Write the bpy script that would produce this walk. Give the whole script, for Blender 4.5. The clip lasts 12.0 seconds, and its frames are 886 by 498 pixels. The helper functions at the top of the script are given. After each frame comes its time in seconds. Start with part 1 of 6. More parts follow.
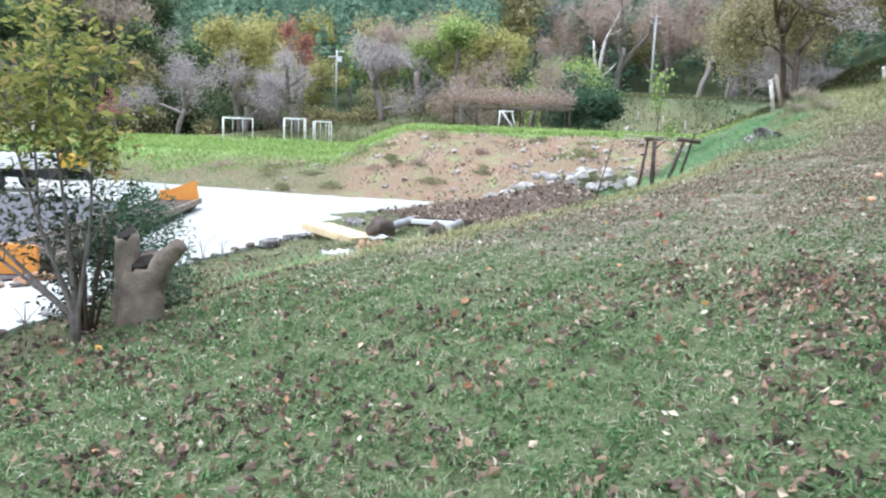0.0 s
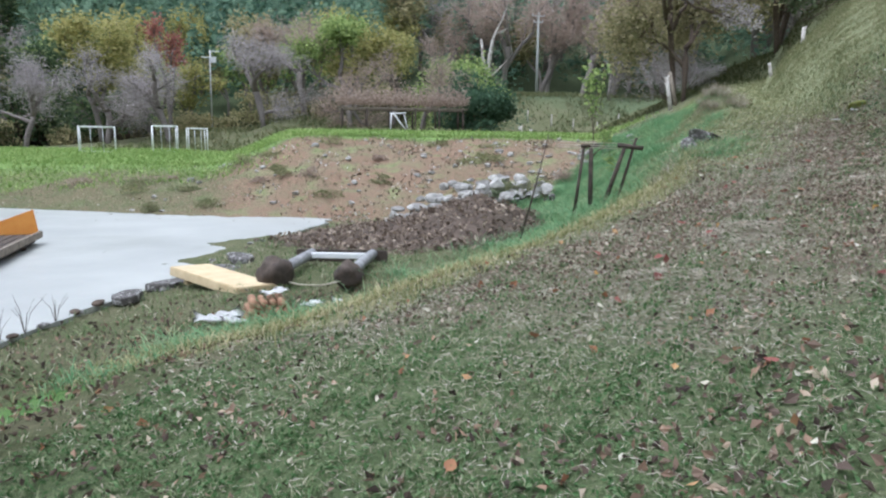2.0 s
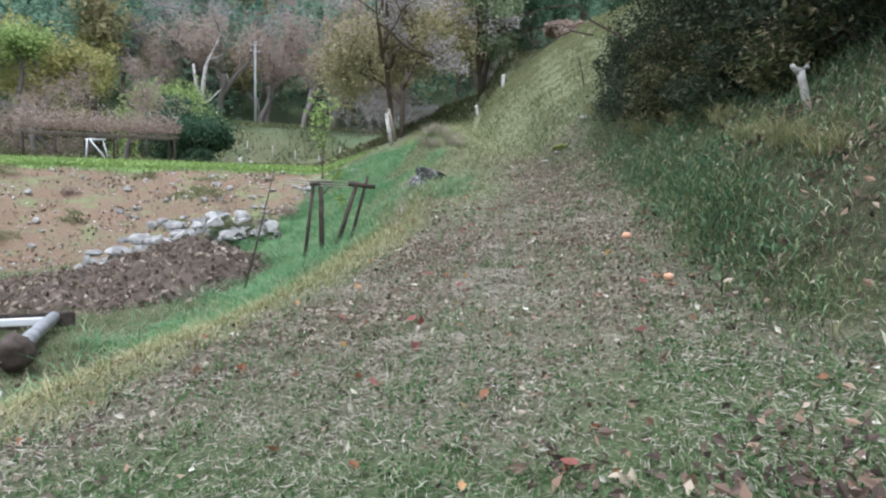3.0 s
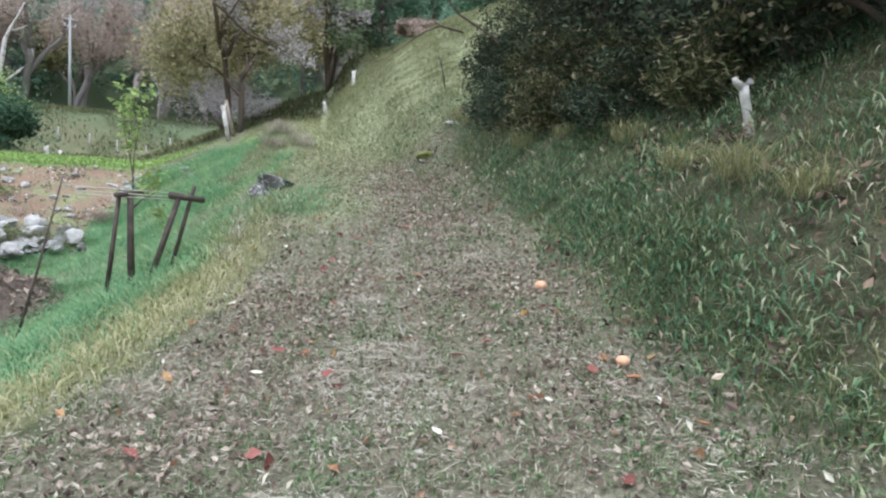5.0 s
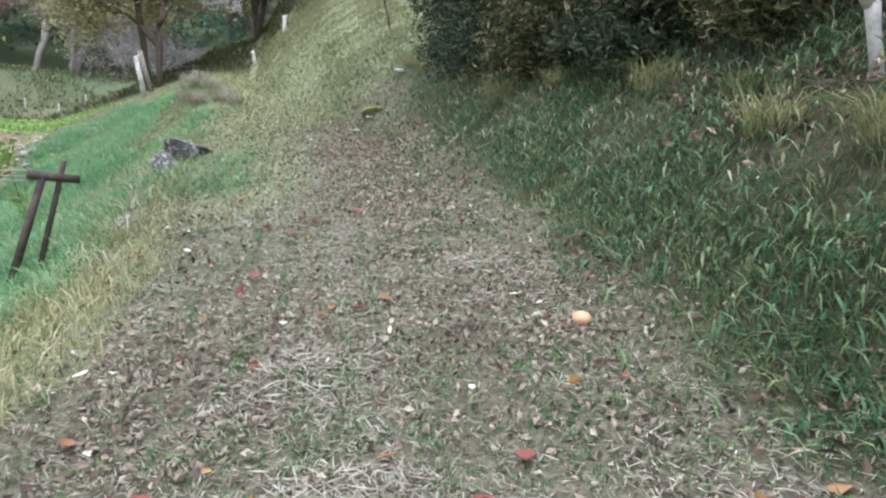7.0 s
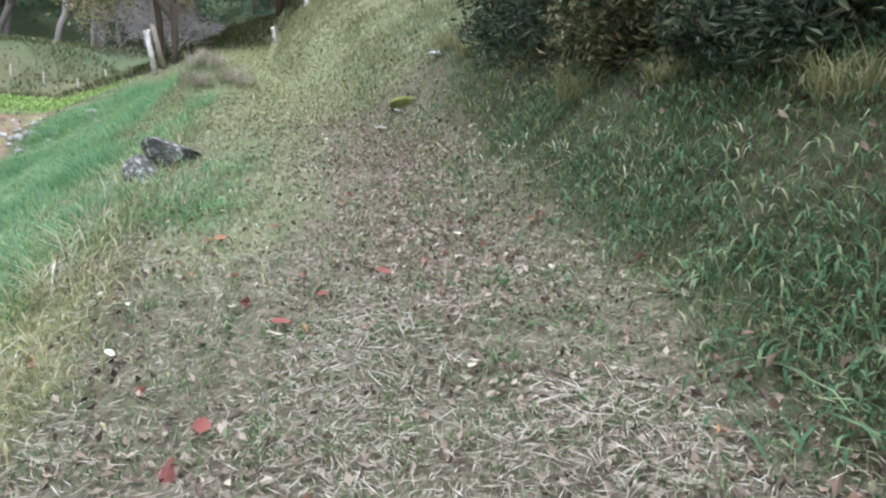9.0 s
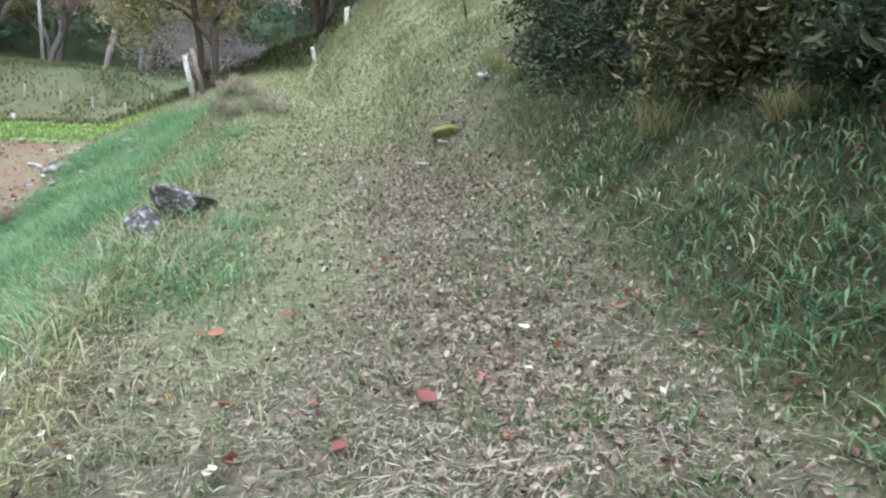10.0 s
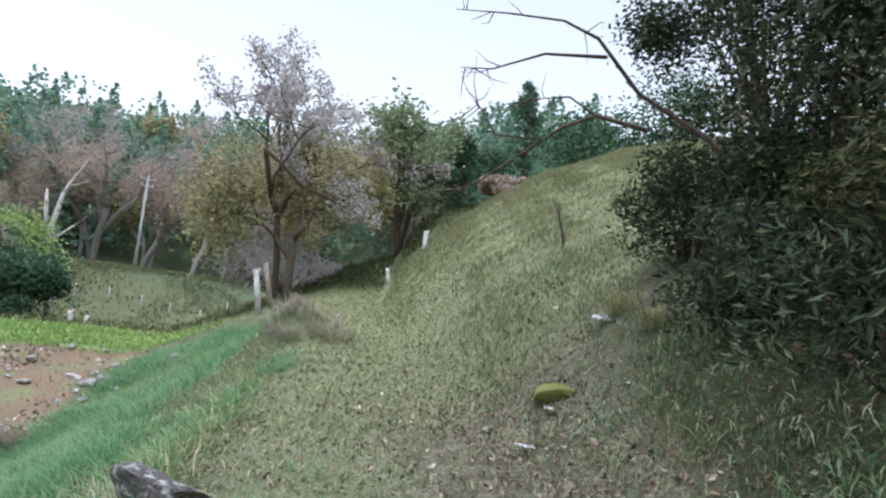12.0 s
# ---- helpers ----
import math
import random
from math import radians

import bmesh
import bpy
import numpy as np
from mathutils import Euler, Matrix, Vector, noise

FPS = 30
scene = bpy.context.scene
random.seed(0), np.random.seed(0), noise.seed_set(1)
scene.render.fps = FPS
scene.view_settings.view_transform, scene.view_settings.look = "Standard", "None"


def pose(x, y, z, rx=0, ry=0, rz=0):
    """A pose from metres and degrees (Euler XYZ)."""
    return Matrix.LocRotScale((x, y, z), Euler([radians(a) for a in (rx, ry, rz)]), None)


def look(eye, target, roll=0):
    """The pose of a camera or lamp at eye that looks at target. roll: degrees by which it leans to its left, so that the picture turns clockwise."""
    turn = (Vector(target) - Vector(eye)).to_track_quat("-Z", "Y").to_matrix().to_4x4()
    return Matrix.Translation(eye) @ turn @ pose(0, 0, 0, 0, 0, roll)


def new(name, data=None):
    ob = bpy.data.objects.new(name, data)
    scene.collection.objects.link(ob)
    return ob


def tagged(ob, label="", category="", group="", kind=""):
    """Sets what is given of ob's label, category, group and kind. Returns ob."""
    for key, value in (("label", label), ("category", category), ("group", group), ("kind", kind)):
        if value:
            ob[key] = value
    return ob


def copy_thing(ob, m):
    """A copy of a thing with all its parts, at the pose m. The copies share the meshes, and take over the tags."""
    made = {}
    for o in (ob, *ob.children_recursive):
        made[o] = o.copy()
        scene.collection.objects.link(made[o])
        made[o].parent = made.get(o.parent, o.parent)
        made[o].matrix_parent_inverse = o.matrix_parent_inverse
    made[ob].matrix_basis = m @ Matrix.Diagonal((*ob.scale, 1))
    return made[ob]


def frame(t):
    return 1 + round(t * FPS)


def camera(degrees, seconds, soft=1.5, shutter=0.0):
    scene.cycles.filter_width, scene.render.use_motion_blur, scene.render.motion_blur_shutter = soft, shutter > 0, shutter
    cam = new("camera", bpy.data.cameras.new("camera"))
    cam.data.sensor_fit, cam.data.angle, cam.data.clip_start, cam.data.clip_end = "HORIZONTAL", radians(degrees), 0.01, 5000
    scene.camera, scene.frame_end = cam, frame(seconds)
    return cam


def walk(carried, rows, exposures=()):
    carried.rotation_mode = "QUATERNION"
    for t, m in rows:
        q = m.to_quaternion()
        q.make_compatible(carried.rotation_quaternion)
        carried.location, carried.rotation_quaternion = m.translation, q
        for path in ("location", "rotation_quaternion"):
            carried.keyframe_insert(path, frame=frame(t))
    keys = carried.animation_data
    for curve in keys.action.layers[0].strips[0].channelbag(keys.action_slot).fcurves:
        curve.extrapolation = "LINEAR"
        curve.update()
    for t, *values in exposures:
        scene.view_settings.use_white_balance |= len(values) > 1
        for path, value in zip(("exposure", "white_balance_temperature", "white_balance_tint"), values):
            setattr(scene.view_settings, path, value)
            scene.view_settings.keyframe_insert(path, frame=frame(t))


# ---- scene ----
# ---- camera ----
cam = camera(65.5, 12.0, soft=2.2)
METRES, EYE, TILT, LEAN, TURN = 13.5, 1.5, 1.4, -9.4, 0.0
ROWS = [
    (0.0, 0.0, 0.0, 0.0, -1.29, -10.04, 7.33),
    (0.5, -0.014, 0.0481, 0.0011, 8.06, -6.73, 8.94),
    (1.0, -0.0178, 0.0947, 0.0018, 4.82, -9.0, 10.02),
    (1.5, -0.0188, 0.1404, 0.0088, 1.58, -10.86, 10.51),
    (2.0, -0.0168, 0.182, 0.0144, -10.86, -11.32, 8.46),
    (2.5, -0.0035, 0.2205, 0.017, -22.77, -10.5, 7.2),
    (3.0, 0.0054, 0.2587, 0.0173, -33.6, -11.66, 5.96),
    (5.0, 0.0804, 0.3853, 0.0206, -46.23, -12.77, 2.68),
    (5.5, 0.1043, 0.412, 0.0144, -48.93, -11.98, 3.95),
    (6.0, 0.1322, 0.4423, 0.006, -54.23, -16.39, 3.09),
    (6.5, 0.1578, 0.4732, 0.0077, -50.81, -16.57, 3.73),
    (8.5, 0.2613, 0.5911, 0.0122, -53.94, -18.4, 0.73),
    (9.0, 0.2893, 0.6156, 0.0114, -49.1, -18.53, 2.56),
    (9.5, 0.3174, 0.6463, 0.0111, -45.19, -17.64, 3.55),
    (10.0, 0.3533, 0.6794, 0.0159, -45.82, -17.28, 4.25),
    (10.5, 0.3789, 0.7185, 0.0189, -40.16, -13.94, 5.78),
    (11.0, 0.4093, 0.7517, 0.0206, -36.04, -4.63, 5.38),
    (11.5, 0.4355, 0.7857, 0.0221, -38.93, 2.32, 2.73),
    (12.0, 0.4576, 0.8199, 0.0186, -39.97, 1.23, 1.24),
]
EXPOSURES = [(t, stops, 5650, 12.0) for t, stops in ((0.0, 1.6), (0.5, 1.22), (1.5, 1.1), (2.0, 0.92), (2.5, 0.9), (3.0, 1.05), (5.0, 1.25), (6.5, 1.32), (8.5, 1.34), (9.5, 1.38), (10.5, 1.38), (11.0, 1.28), (11.5, 1.16), (12.0, 1.0))]
walk(cam, [(t, pose(0, 0, EYE, TILT, LEAN, TURN) @ pose(METRES * x, METRES * y, METRES * z, 90 + pitch, roll, yaw)) for t, x, y, z, yaw, pitch, roll in ROWS], EXPOSURES)

# ---- world and sun: bright overcast ----
world = bpy.data.worlds.new("overcast_sky")
scene.world = world
world.use_nodes = True
wn = world.node_tree.nodes
wl = world.node_tree.links
wn.clear()
sky = wn.new("ShaderNodeTexSky")
sky.sky_type = "NISHITA"
sky.sun_disc = False
sky.sun_elevation, sky.sun_rotation = radians(75), radians(-104)
sky.dust_density, sky.air_density = 2.0, 1.0
hs = wn.new("ShaderNodeHueSaturation")
hs.inputs["Saturation"].default_value = 0.15
bg = wn.new("ShaderNodeBackground")
bg.inputs["Strength"].default_value = 0.15
wo = wn.new("ShaderNodeOutputWorld")
wl.new(sky.outputs[0], hs.inputs["Color"])
wl.new(hs.outputs[0], bg.inputs["Color"])
wl.new(bg.outputs[0], wo.inputs["Surface"])
sun_data = bpy.data.lights.new("sun", "SUN")
sun_data.energy, sun_data.angle, sun_data.color = 1.1, radians(30), (1.0, 0.98, 0.95)
sun = new("sun", sun_data)
sun.matrix_world = look((-12, -3, 45), (0, 0, 0))


# ---- materials ----
def nodes_of(name):
    m = bpy.data.materials.new(name)
    m.use_nodes = True
    n, l = m.node_tree.nodes, m.node_tree.links
    b = n["Principled BSDF"]
    return m, n, l, b


def ramp(n, stops):
    r = n.new("ShaderNodeValToRGB")
    e = r.color_ramp.elements
    while len(e) < len(stops):
        e.new(0.5)
    for k, (p, c) in zip(e, stops):
        k.position, k.color = p, (*c, 1)
    return r


def noise_tex(n, l, scale, detail=4, rough=0.6):
    tc = n.new("ShaderNodeTexCoord")
    t = n.new("ShaderNodeTexNoise")
    t.inputs["Scale"].default_value, t.inputs["Detail"].default_value, t.inputs["Roughness"].default_value = scale, detail, rough
    l.new(tc.outputs["Object"], t.inputs["Vector"])
    return t


def mixrgb(n, l, a, b, fac, mode="MIX"):
    m = n.new("ShaderNodeMix")
    m.data_type, m.blend_type = "RGBA", mode
    for s, v in ((m.inputs[0], fac), (m.inputs[6], a), (m.inputs[7], b)):
        if hasattr(v, "links"):
            l.new(v, s)
        elif isinstance(v, tuple):
            s.default_value = (*v, 1)
        else:
            s.default_value = v
    return m.outputs[2]


def bump(n, l, b, height, strength, dist=0.02):
    k = n.new("ShaderNodeBump")
    k.inputs["Strength"].default_value, k.inputs["Distance"].default_value = strength, dist
    l.new(height, k.inputs["Height"])
    l.new(k.outputs[0], b.inputs["Normal"])


def surface(name, c1, c2, scale=6.0, rough=0.8, metal=0.0, bumps=0.4, fine=60.0, dirt=None):
    """Two-scale mottled surface: c1 to c2, with fine grain and dirt."""
    m, n, l, b = nodes_of(name)
    a = noise_tex(n, l, scale)
    f = noise_tex(n, l, fine, 3)
    r = ramp(n, [(0.3, c1), (0.7, c2)])
    l.new(a.outputs["Fac"], r.inputs[0])
    col = mixrgb(n, l, r.outputs[0], f.outputs["Color"], 0.12, "OVERLAY")
    if dirt:
        d = noise_tex(n, l, scale * 0.37, 5)
        dr = ramp(n, [(0.5, (0, 0, 0)), (0.68, (1, 1, 1))])
        l.new(d.outputs["Fac"], dr.inputs[0])
        col = mixrgb(n, l, col, dirt, dr.outputs[0])
    l.new(col, b.inputs["Base Color"])
    b.inputs["Roughness"].default_value, b.inputs["Metallic"].default_value = rough, metal
    if bumps:
        bump(n, l, b, f.outputs["Fac"], bumps)
    return m


def leafy(name, stops, rough=0.55, thin=0.25, clump=0.5):
    """Leaves or blades: each island takes its own colour from the stops, shifted by soft patches."""
    m, n, l, b = nodes_of(name)
    g = n.new("ShaderNodeNewGeometry")
    t = noise_tex(n, l, clump, 2)
    add = n.new("ShaderNodeMath")
    add.operation = "MULTIPLY_ADD"
    l.new(t.outputs["Fac"], add.inputs[0])
    add.inputs[1].default_value = 0.9
    sub = n.new("ShaderNodeMath")
    sub.operation = "SUBTRACT"
    l.new(g.outputs["Random Per Island"], sub.inputs[0])
    sub.inputs[1].default_value = 0.45
    l.new(sub.outputs[0], add.inputs[2])
    r = ramp(n, stops)
    l.new(add.outputs[0], r.inputs[0])
    l.new(r.outputs[0], b.inputs["Base Color"])
    b.inputs["Roughness"].default_value = rough
    b.inputs["Specular IOR Level"].default_value = 0.1
    tr = n.new("ShaderNodeBsdfTranslucent")
    l.new(r.outputs[0], tr.inputs["Color"])
    mx = n.new("ShaderNodeMixShader")
    mx.inputs[0].default_value = thin
    l.new(b.outputs[0], mx.inputs[1])
    l.new(tr.outputs[0], mx.inputs[2])
    l.new(mx.outputs[0], n["Material Output"].inputs["Surface"])
    return m


BARK = surface("bark", (0.07, 0.05, 0.035), (0.16, 0.12, 0.09), 14, 0.9, 0, 0.8, 90)
BARK_GREY = surface("grey_bark", (0.13, 0.11, 0.1), (0.3, 0.27, 0.24), 12, 0.9, 0, 0.8, 80)
DEADWOOD = surface("dead_wood", (0.38, 0.35, 0.31), (0.66, 0.63, 0.58), 9, 0.85, 0, 0.6, 60, (0.2, 0.165, 0.13))
POSTWOOD = surface("weathered_post_wood", (0.16, 0.13, 0.1), (0.34, 0.29, 0.23), 11, 0.9, 0, 0.6, 70)
DARKWOOD = surface("dark_wet_wood", (0.045, 0.035, 0.028), (0.12, 0.09, 0.07), 10, 0.85, 0, 0.7, 70)
PLANK = surface("fresh_sawn_timber", (0.55, 0.42, 0.24), (0.7, 0.57, 0.36), 5, 0.7, 0, 0.3, 60)
CONCRETE = surface("pale_wet_concrete", (0.36, 0.37, 0.35), (0.47, 0.48, 0.45), 0.4, 0.4, 0, 0.15, 25, (0.28, 0.29, 0.26))
ASPHALT = surface("grey_asphalt", (0.055, 0.055, 0.06), (0.1, 0.1, 0.105), 1.2, 0.75, 0, 0.4, 120)
WHITEPAINT = surface("white_paint", (0.74, 0.75, 0.75), (0.82, 0.82, 0.81), 3, 0.45, 0, 0.0, 40)
CARPAINT = surface("white_car_paint", (0.78, 0.79, 0.8), (0.84, 0.84, 0.84), 2, 0.25, 0, 0.0, 40)
DARKGLASS = surface("dark_window_glass", (0.02, 0.025, 0.03), (0.04, 0.045, 0.05), 2, 0.08, 0, 0.0, 40)
RUBBER = surface("black_rubber", (0.015, 0.015, 0.015), (0.035, 0.035, 0.035), 8, 0.8, 0, 0.2, 60)
ORANGE = surface("orange_paint", (0.72, 0.27, 0.04), (0.82, 0.36, 0.07), 4, 0.5, 0, 0.1, 40)
YELLOW = surface("yellow_machine_paint", (0.55, 0.33, 0.03), (0.66, 0.42, 0.05), 4, 0.5, 0, 0.0, 40, (0.2, 0.14, 0.07))
GREYPIPE = surface("grey_weathered_log", (0.2, 0.2, 0.2), (0.42, 0.42, 0.43), 5, 0.6, 0, 0.4, 50)
STONE = surface("grey_stone", (0.17, 0.165, 0.155), (0.38, 0.365, 0.34), 5, 0.85, 0, 0.8, 40, (0.55, 0.53, 0.5))
STONE_PALE = surface("pale_stone", (0.28, 0.27, 0.25), (0.56, 0.54, 0.5), 5, 0.85, 0, 0.7, 40, (0.2, 0.18, 0.15))
STONE_DARK = surface("lichened_dark_stone", (0.05, 0.045, 0.04), (0.14, 0.13, 0.12), 34, 0.9, 0, 0.9, 40, (0.55, 0.54, 0.52))
MOSS = surface("moss", (0.13, 0.15, 0.03), (0.27, 0.28, 0.07), 9, 0.95, 0, 0.9, 90, (0.16, 0.15, 0.13))
BRICK = surface("reddish_log_wood", (0.24, 0.12, 0.07), (0.42, 0.25, 0.15), 9, 0.85, 0, 0.4, 70)
PAPER = surface("white_plastic", (0.78, 0.78, 0.77), (0.86, 0.86, 0.85), 6, 0.5, 0, 0.2, 40)
STEEL = surface("galvanised_steel", (0.5, 0.51, 0.52), (0.68, 0.69, 0.7), 5, 0.45, 0.6, 0.1, 40)
MULCH = surface("brown_mulch_soil", (0.06, 0.045, 0.035), (0.16, 0.12, 0.09), 9, 0.95, 0, 1.0, 50)
ROPE = surface("pale_twine", (0.4, 0.36, 0.28), (0.55, 0.5, 0.4), 20, 0.9, 0, 0.2, 90)
FRUIT = surface("ripe_persimmon_skin", (0.68, 0.32, 0.17), (0.75, 0.47, 0.3), 12, 0.4, 0, 0.1, 60)

GRASS_MOWN = leafy("mown_grass_blades", [(0.0, (0.08, 0.145, 0.055)), (0.42, (0.15, 0.21, 0.092)), (0.7, (0.25, 0.28, 0.155)), (0.9, (0.38, 0.36, 0.25)), (1.0, (0.52, 0.48, 0.37))], 0.8, 0.3, 0.7)
CLOVER = leafy("low_green_herbs", [(0.0, (0.06, 0.13, 0.045)), (0.5, (0.12, 0.21, 0.085)), (1.0, (0.24, 0.31, 0.16))], 0.7, 0.25, 0.9)
GRASS_STRAW = leafy("straw", [(0.0, (0.27, 0.232, 0.17)), (0.5, (0.44, 0.39, 0.308)), (1.0, (0.64, 0.59, 0.5))], 0.8, 0.2, 2.0)
GRASS_LUSH = leafy("lush_green_grass", [(0.0, (0.11, 0.23, 0.105)), (0.5, (0.185, 0.36, 0.18)), (0.85, (0.3, 0.44, 0.23)), (1.0, (0.43, 0.48, 0.27))], 0.6, 0.4, 0.9)
GRASS_YELLOW = leafy("yellowing_grass", [(0.0, (0.19, 0.215, 0.09)), (0.5, (0.335, 0.32, 0.155)), (1.0, (0.5, 0.455, 0.28))], 0.7, 0.3, 1.2)
GRASS_LAWN = leafy("bright_lawn", [(0.0, (0.18, 0.29, 0.08)), (0.5, (0.27, 0.38, 0.12)), (1.0, (0.38, 0.46, 0.18))], 0.6, 0.3, 0.3)
SASA = leafy("bamboo_grass", [(0.0, (0.06, 0.125, 0.065)), (0.45, (0.12, 0.215, 0.11)), (0.75, (0.22, 0.31, 0.16)), (0.94, (0.36, 0.38, 0.21)), (1.0, (0.6, 0.56, 0.4))], 0.55, 0.3, 0.6)
GRASS_BANK = leafy("bank_grass", [(0.0, (0.065, 0.118, 0.053)), (0.4, (0.122, 0.182, 0.084)), (0.65, (0.198, 0.236, 0.106)), (0.85, (0.274, 0.274, 0.129)), (1.0, (0.380, 0.342, 0.228))], 0.7, 0.3, 0.55)
# darkened grass colours: the cut bank's shade is painted into the blades
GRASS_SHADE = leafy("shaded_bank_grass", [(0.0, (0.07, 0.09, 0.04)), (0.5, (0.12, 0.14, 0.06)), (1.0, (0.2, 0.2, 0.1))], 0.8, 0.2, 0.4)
STALK = leafy("dry_stalks", [(0.0, (0.2, 0.165, 0.12)), (0.5, (0.34, 0.29, 0.22)), (1.0, (0.52, 0.47, 0.38))], 0.8, 0.1, 2.0)
LITTER = leafy("dead_leaves", [(0.0, (0.06, 0.046, 0.038)), (0.4, (0.135, 0.1, 0.08)), (0.7, (0.235, 0.165, 0.125)), (0.9, (0.38, 0.25, 0.17)), (1.0, (0.58, 0.48, 0.36))], 0.75, 0.2, 1.5)
LITTER_DRY = leafy("dry_leaf_fragments", [(0.0, (0.115, 0.088, 0.066)), (0.4, (0.23, 0.18, 0.14)), (0.75, (0.35, 0.28, 0.215)), (1.0, (0.53, 0.45, 0.36))], 0.8, 0.2, 1.5)
LEAF_RED = leafy("red_leaves", [(0.0, (0.17, 0.065, 0.055)), (0.6, (0.29, 0.11, 0.09)), (1.0, (0.42, 0.19, 0.155))], 0.6, 0.2, 3)
LEAF_ORANGE = leafy("orange_leaves", [(0.0, (0.2, 0.09, 0.05)), (0.55, (0.36, 0.18, 0.1)), (0.85, (0.5, 0.3, 0.15)), (1.0, (0.7, 0.4, 0.12))], 0.5, 0.2, 3)
LEAF_PALE = leafy("pale_leaves", [(0.0, (0.55, 0.5, 0.36)), (1.0, (0.8, 0.76, 0.64))], 0.6, 0.15, 3)
# leaf colours held dark to stand in for the bank's dense canopy shade
F_DARK = leafy("shade_dark_evergreen_leaves", [(0.0, (0.026, 0.037, 0.022)), (0.5, (0.052, 0.072, 0.042)), (0.85, (0.095, 0.118, 0.068)), (1.0, (0.16, 0.16, 0.095))], 0.5, 0.18, 0.6)
F_TANGLE = leafy("undergrowth_tangle", [(0.0, (0.035, 0.042, 0.021)), (0.4, (0.070, 0.088, 0.035)), (0.7, (0.140, 0.140, 0.065)), (0.9, (0.234, 0.187, 0.105)), (1.0, (0.491, 0.433, 0.293))], 0.6, 0.2, 1.2)
GRASS_OLIVE = leafy("olive_grass", [(0.0, (0.156, 0.184, 0.085)), (0.5, (0.282, 0.298, 0.148)), (1.0, (0.467, 0.438, 0.260))], 0.7, 0.25, 0.9)
GRASS_SLOPE = leafy("hillside_grass", [(0.0, (0.145, 0.17, 0.08)), (0.5, (0.245, 0.26, 0.135)), (1.0, (0.38, 0.36, 0.22))], 0.8, 0.3, 0.5)
GRASS_FIELD = leafy("rough_field_grass", [(0.0, (0.095, 0.115, 0.052)), (0.5, (0.16, 0.18, 0.085)), (1.0, (0.27, 0.26, 0.15))], 0.8, 0.25, 0.25)
F_OLIVE = leafy("olive_autumn_leaves", [(0.0, (0.188, 0.188, 0.094)), (0.5, (0.350, 0.331, 0.175)), (1.0, (0.537, 0.469, 0.275))], 0.6, 0.55, 0.25)
F_PERSIMMON = leafy("grey_olive_leaves", [(0.0, (0.2, 0.195, 0.1)), (0.5, (0.36, 0.335, 0.18)), (1.0, (0.54, 0.47, 0.3))], 0.6, 0.45, 0.8)
F_BROW = leafy("grey_green_leaves", [(0.0, (0.13, 0.18, 0.095)), (0.5, (0.25, 0.32, 0.175)), (1.0, (0.4, 0.44, 0.27))], 0.55, 0.45, 0.6)
F_YELLOWGREEN = leafy("yellow_green_leaves", [(0.0, (0.13, 0.16, 0.05)), (0.5, (0.29, 0.32, 0.09)), (0.85, (0.45, 0.42, 0.13)), (1.0, (0.48, 0.33, 0.15))], 0.5, 0.45, 0.8)
F_MID = leafy("mid_green_leaves", [(0.0, (0.177, 0.260, 0.088)), (0.5, (0.342, 0.448, 0.165)), (1.0, (0.543, 0.625, 0.260))], 0.6, 0.55, 0.25)
F_BROWN = leafy("brown_twigs", [(0.0, (0.310, 0.241, 0.196)), (0.5, (0.460, 0.368, 0.305)), (1.0, (0.609, 0.506, 0.425))], 0.85, 0.55, 0.3)
F_GREYTWIG = leafy("grey_twigs", [(0.0, (0.322, 0.293, 0.287)), (0.5, (0.471, 0.431, 0.420)), (1.0, (0.621, 0.575, 0.552))], 0.85, 0.55, 0.3)
F_AUTUMN = leafy("yellowing_valley_leaves", [(0.0, (0.230, 0.241, 0.092)), (0.5, (0.425, 0.414, 0.161)), (1.0, (0.575, 0.517, 0.230))], 0.6, 0.55, 0.25)
F_WOOD = leafy("dark_wood_leaves", [(0.0, (0.061, 0.101, 0.054)), (0.5, (0.121, 0.176, 0.088)), (1.0, (0.243, 0.284, 0.135))], 0.6, 0.55, 0.12)
F_REDTOP = leafy("red_autumn_leaves", [(0.0, (0.3, 0.13, 0.1)), (1.0, (0.5, 0.24, 0.19))], 0.6, 0.3, 0.6)
# paler and bluer than cedar: distance haze painted into the leaf colour
F_CEDAR = leafy("hazed_cedar_forest", [(0.0, (0.12, 0.205, 0.15)), (0.5, (0.19, 0.3, 0.21)), (1.0, (0.29, 0.41, 0.28))], 0.7, 0.5, 0.03)
F_PINE = leafy("pine_needles", [(0.0, (0.048, 0.092, 0.056)), (1.0, (0.128, 0.218, 0.128))], 0.6, 0.2, 0.6)


# ---- mesh helpers ----
def raw_mesh(name, verts, faces, mats, smooth=False, slots=None):
    """Mesh from vertex and face arrays (faces all of one size)."""
    verts, faces = np.asarray(verts, np.float32), np.asarray(faces, np.int32)
    me = bpy.data.meshes.new(name)
    k = faces.shape[1]
    me.vertices.add(len(verts))
    me.vertices.foreach_set("co", verts.ravel())
    me.loops.add(faces.size)
    me.loops.foreach_set("vertex_index", faces.ravel())
    me.polygons.add(len(faces))
    me.polygons.foreach_set("loop_start", np.arange(0, faces.size, k, dtype=np.int32))
    if slots is not None:
        me.polygons.foreach_set("material_index", np.asarray(slots, np.int32))
    me.polygons.foreach_set("use_smooth", np.full(len(faces), smooth))
    for m in mats if isinstance(mats, (list, tuple)) else [mats]:
        me.materials.append(m)
    me.update(calc_edges=True)
    me.validate()
    return me


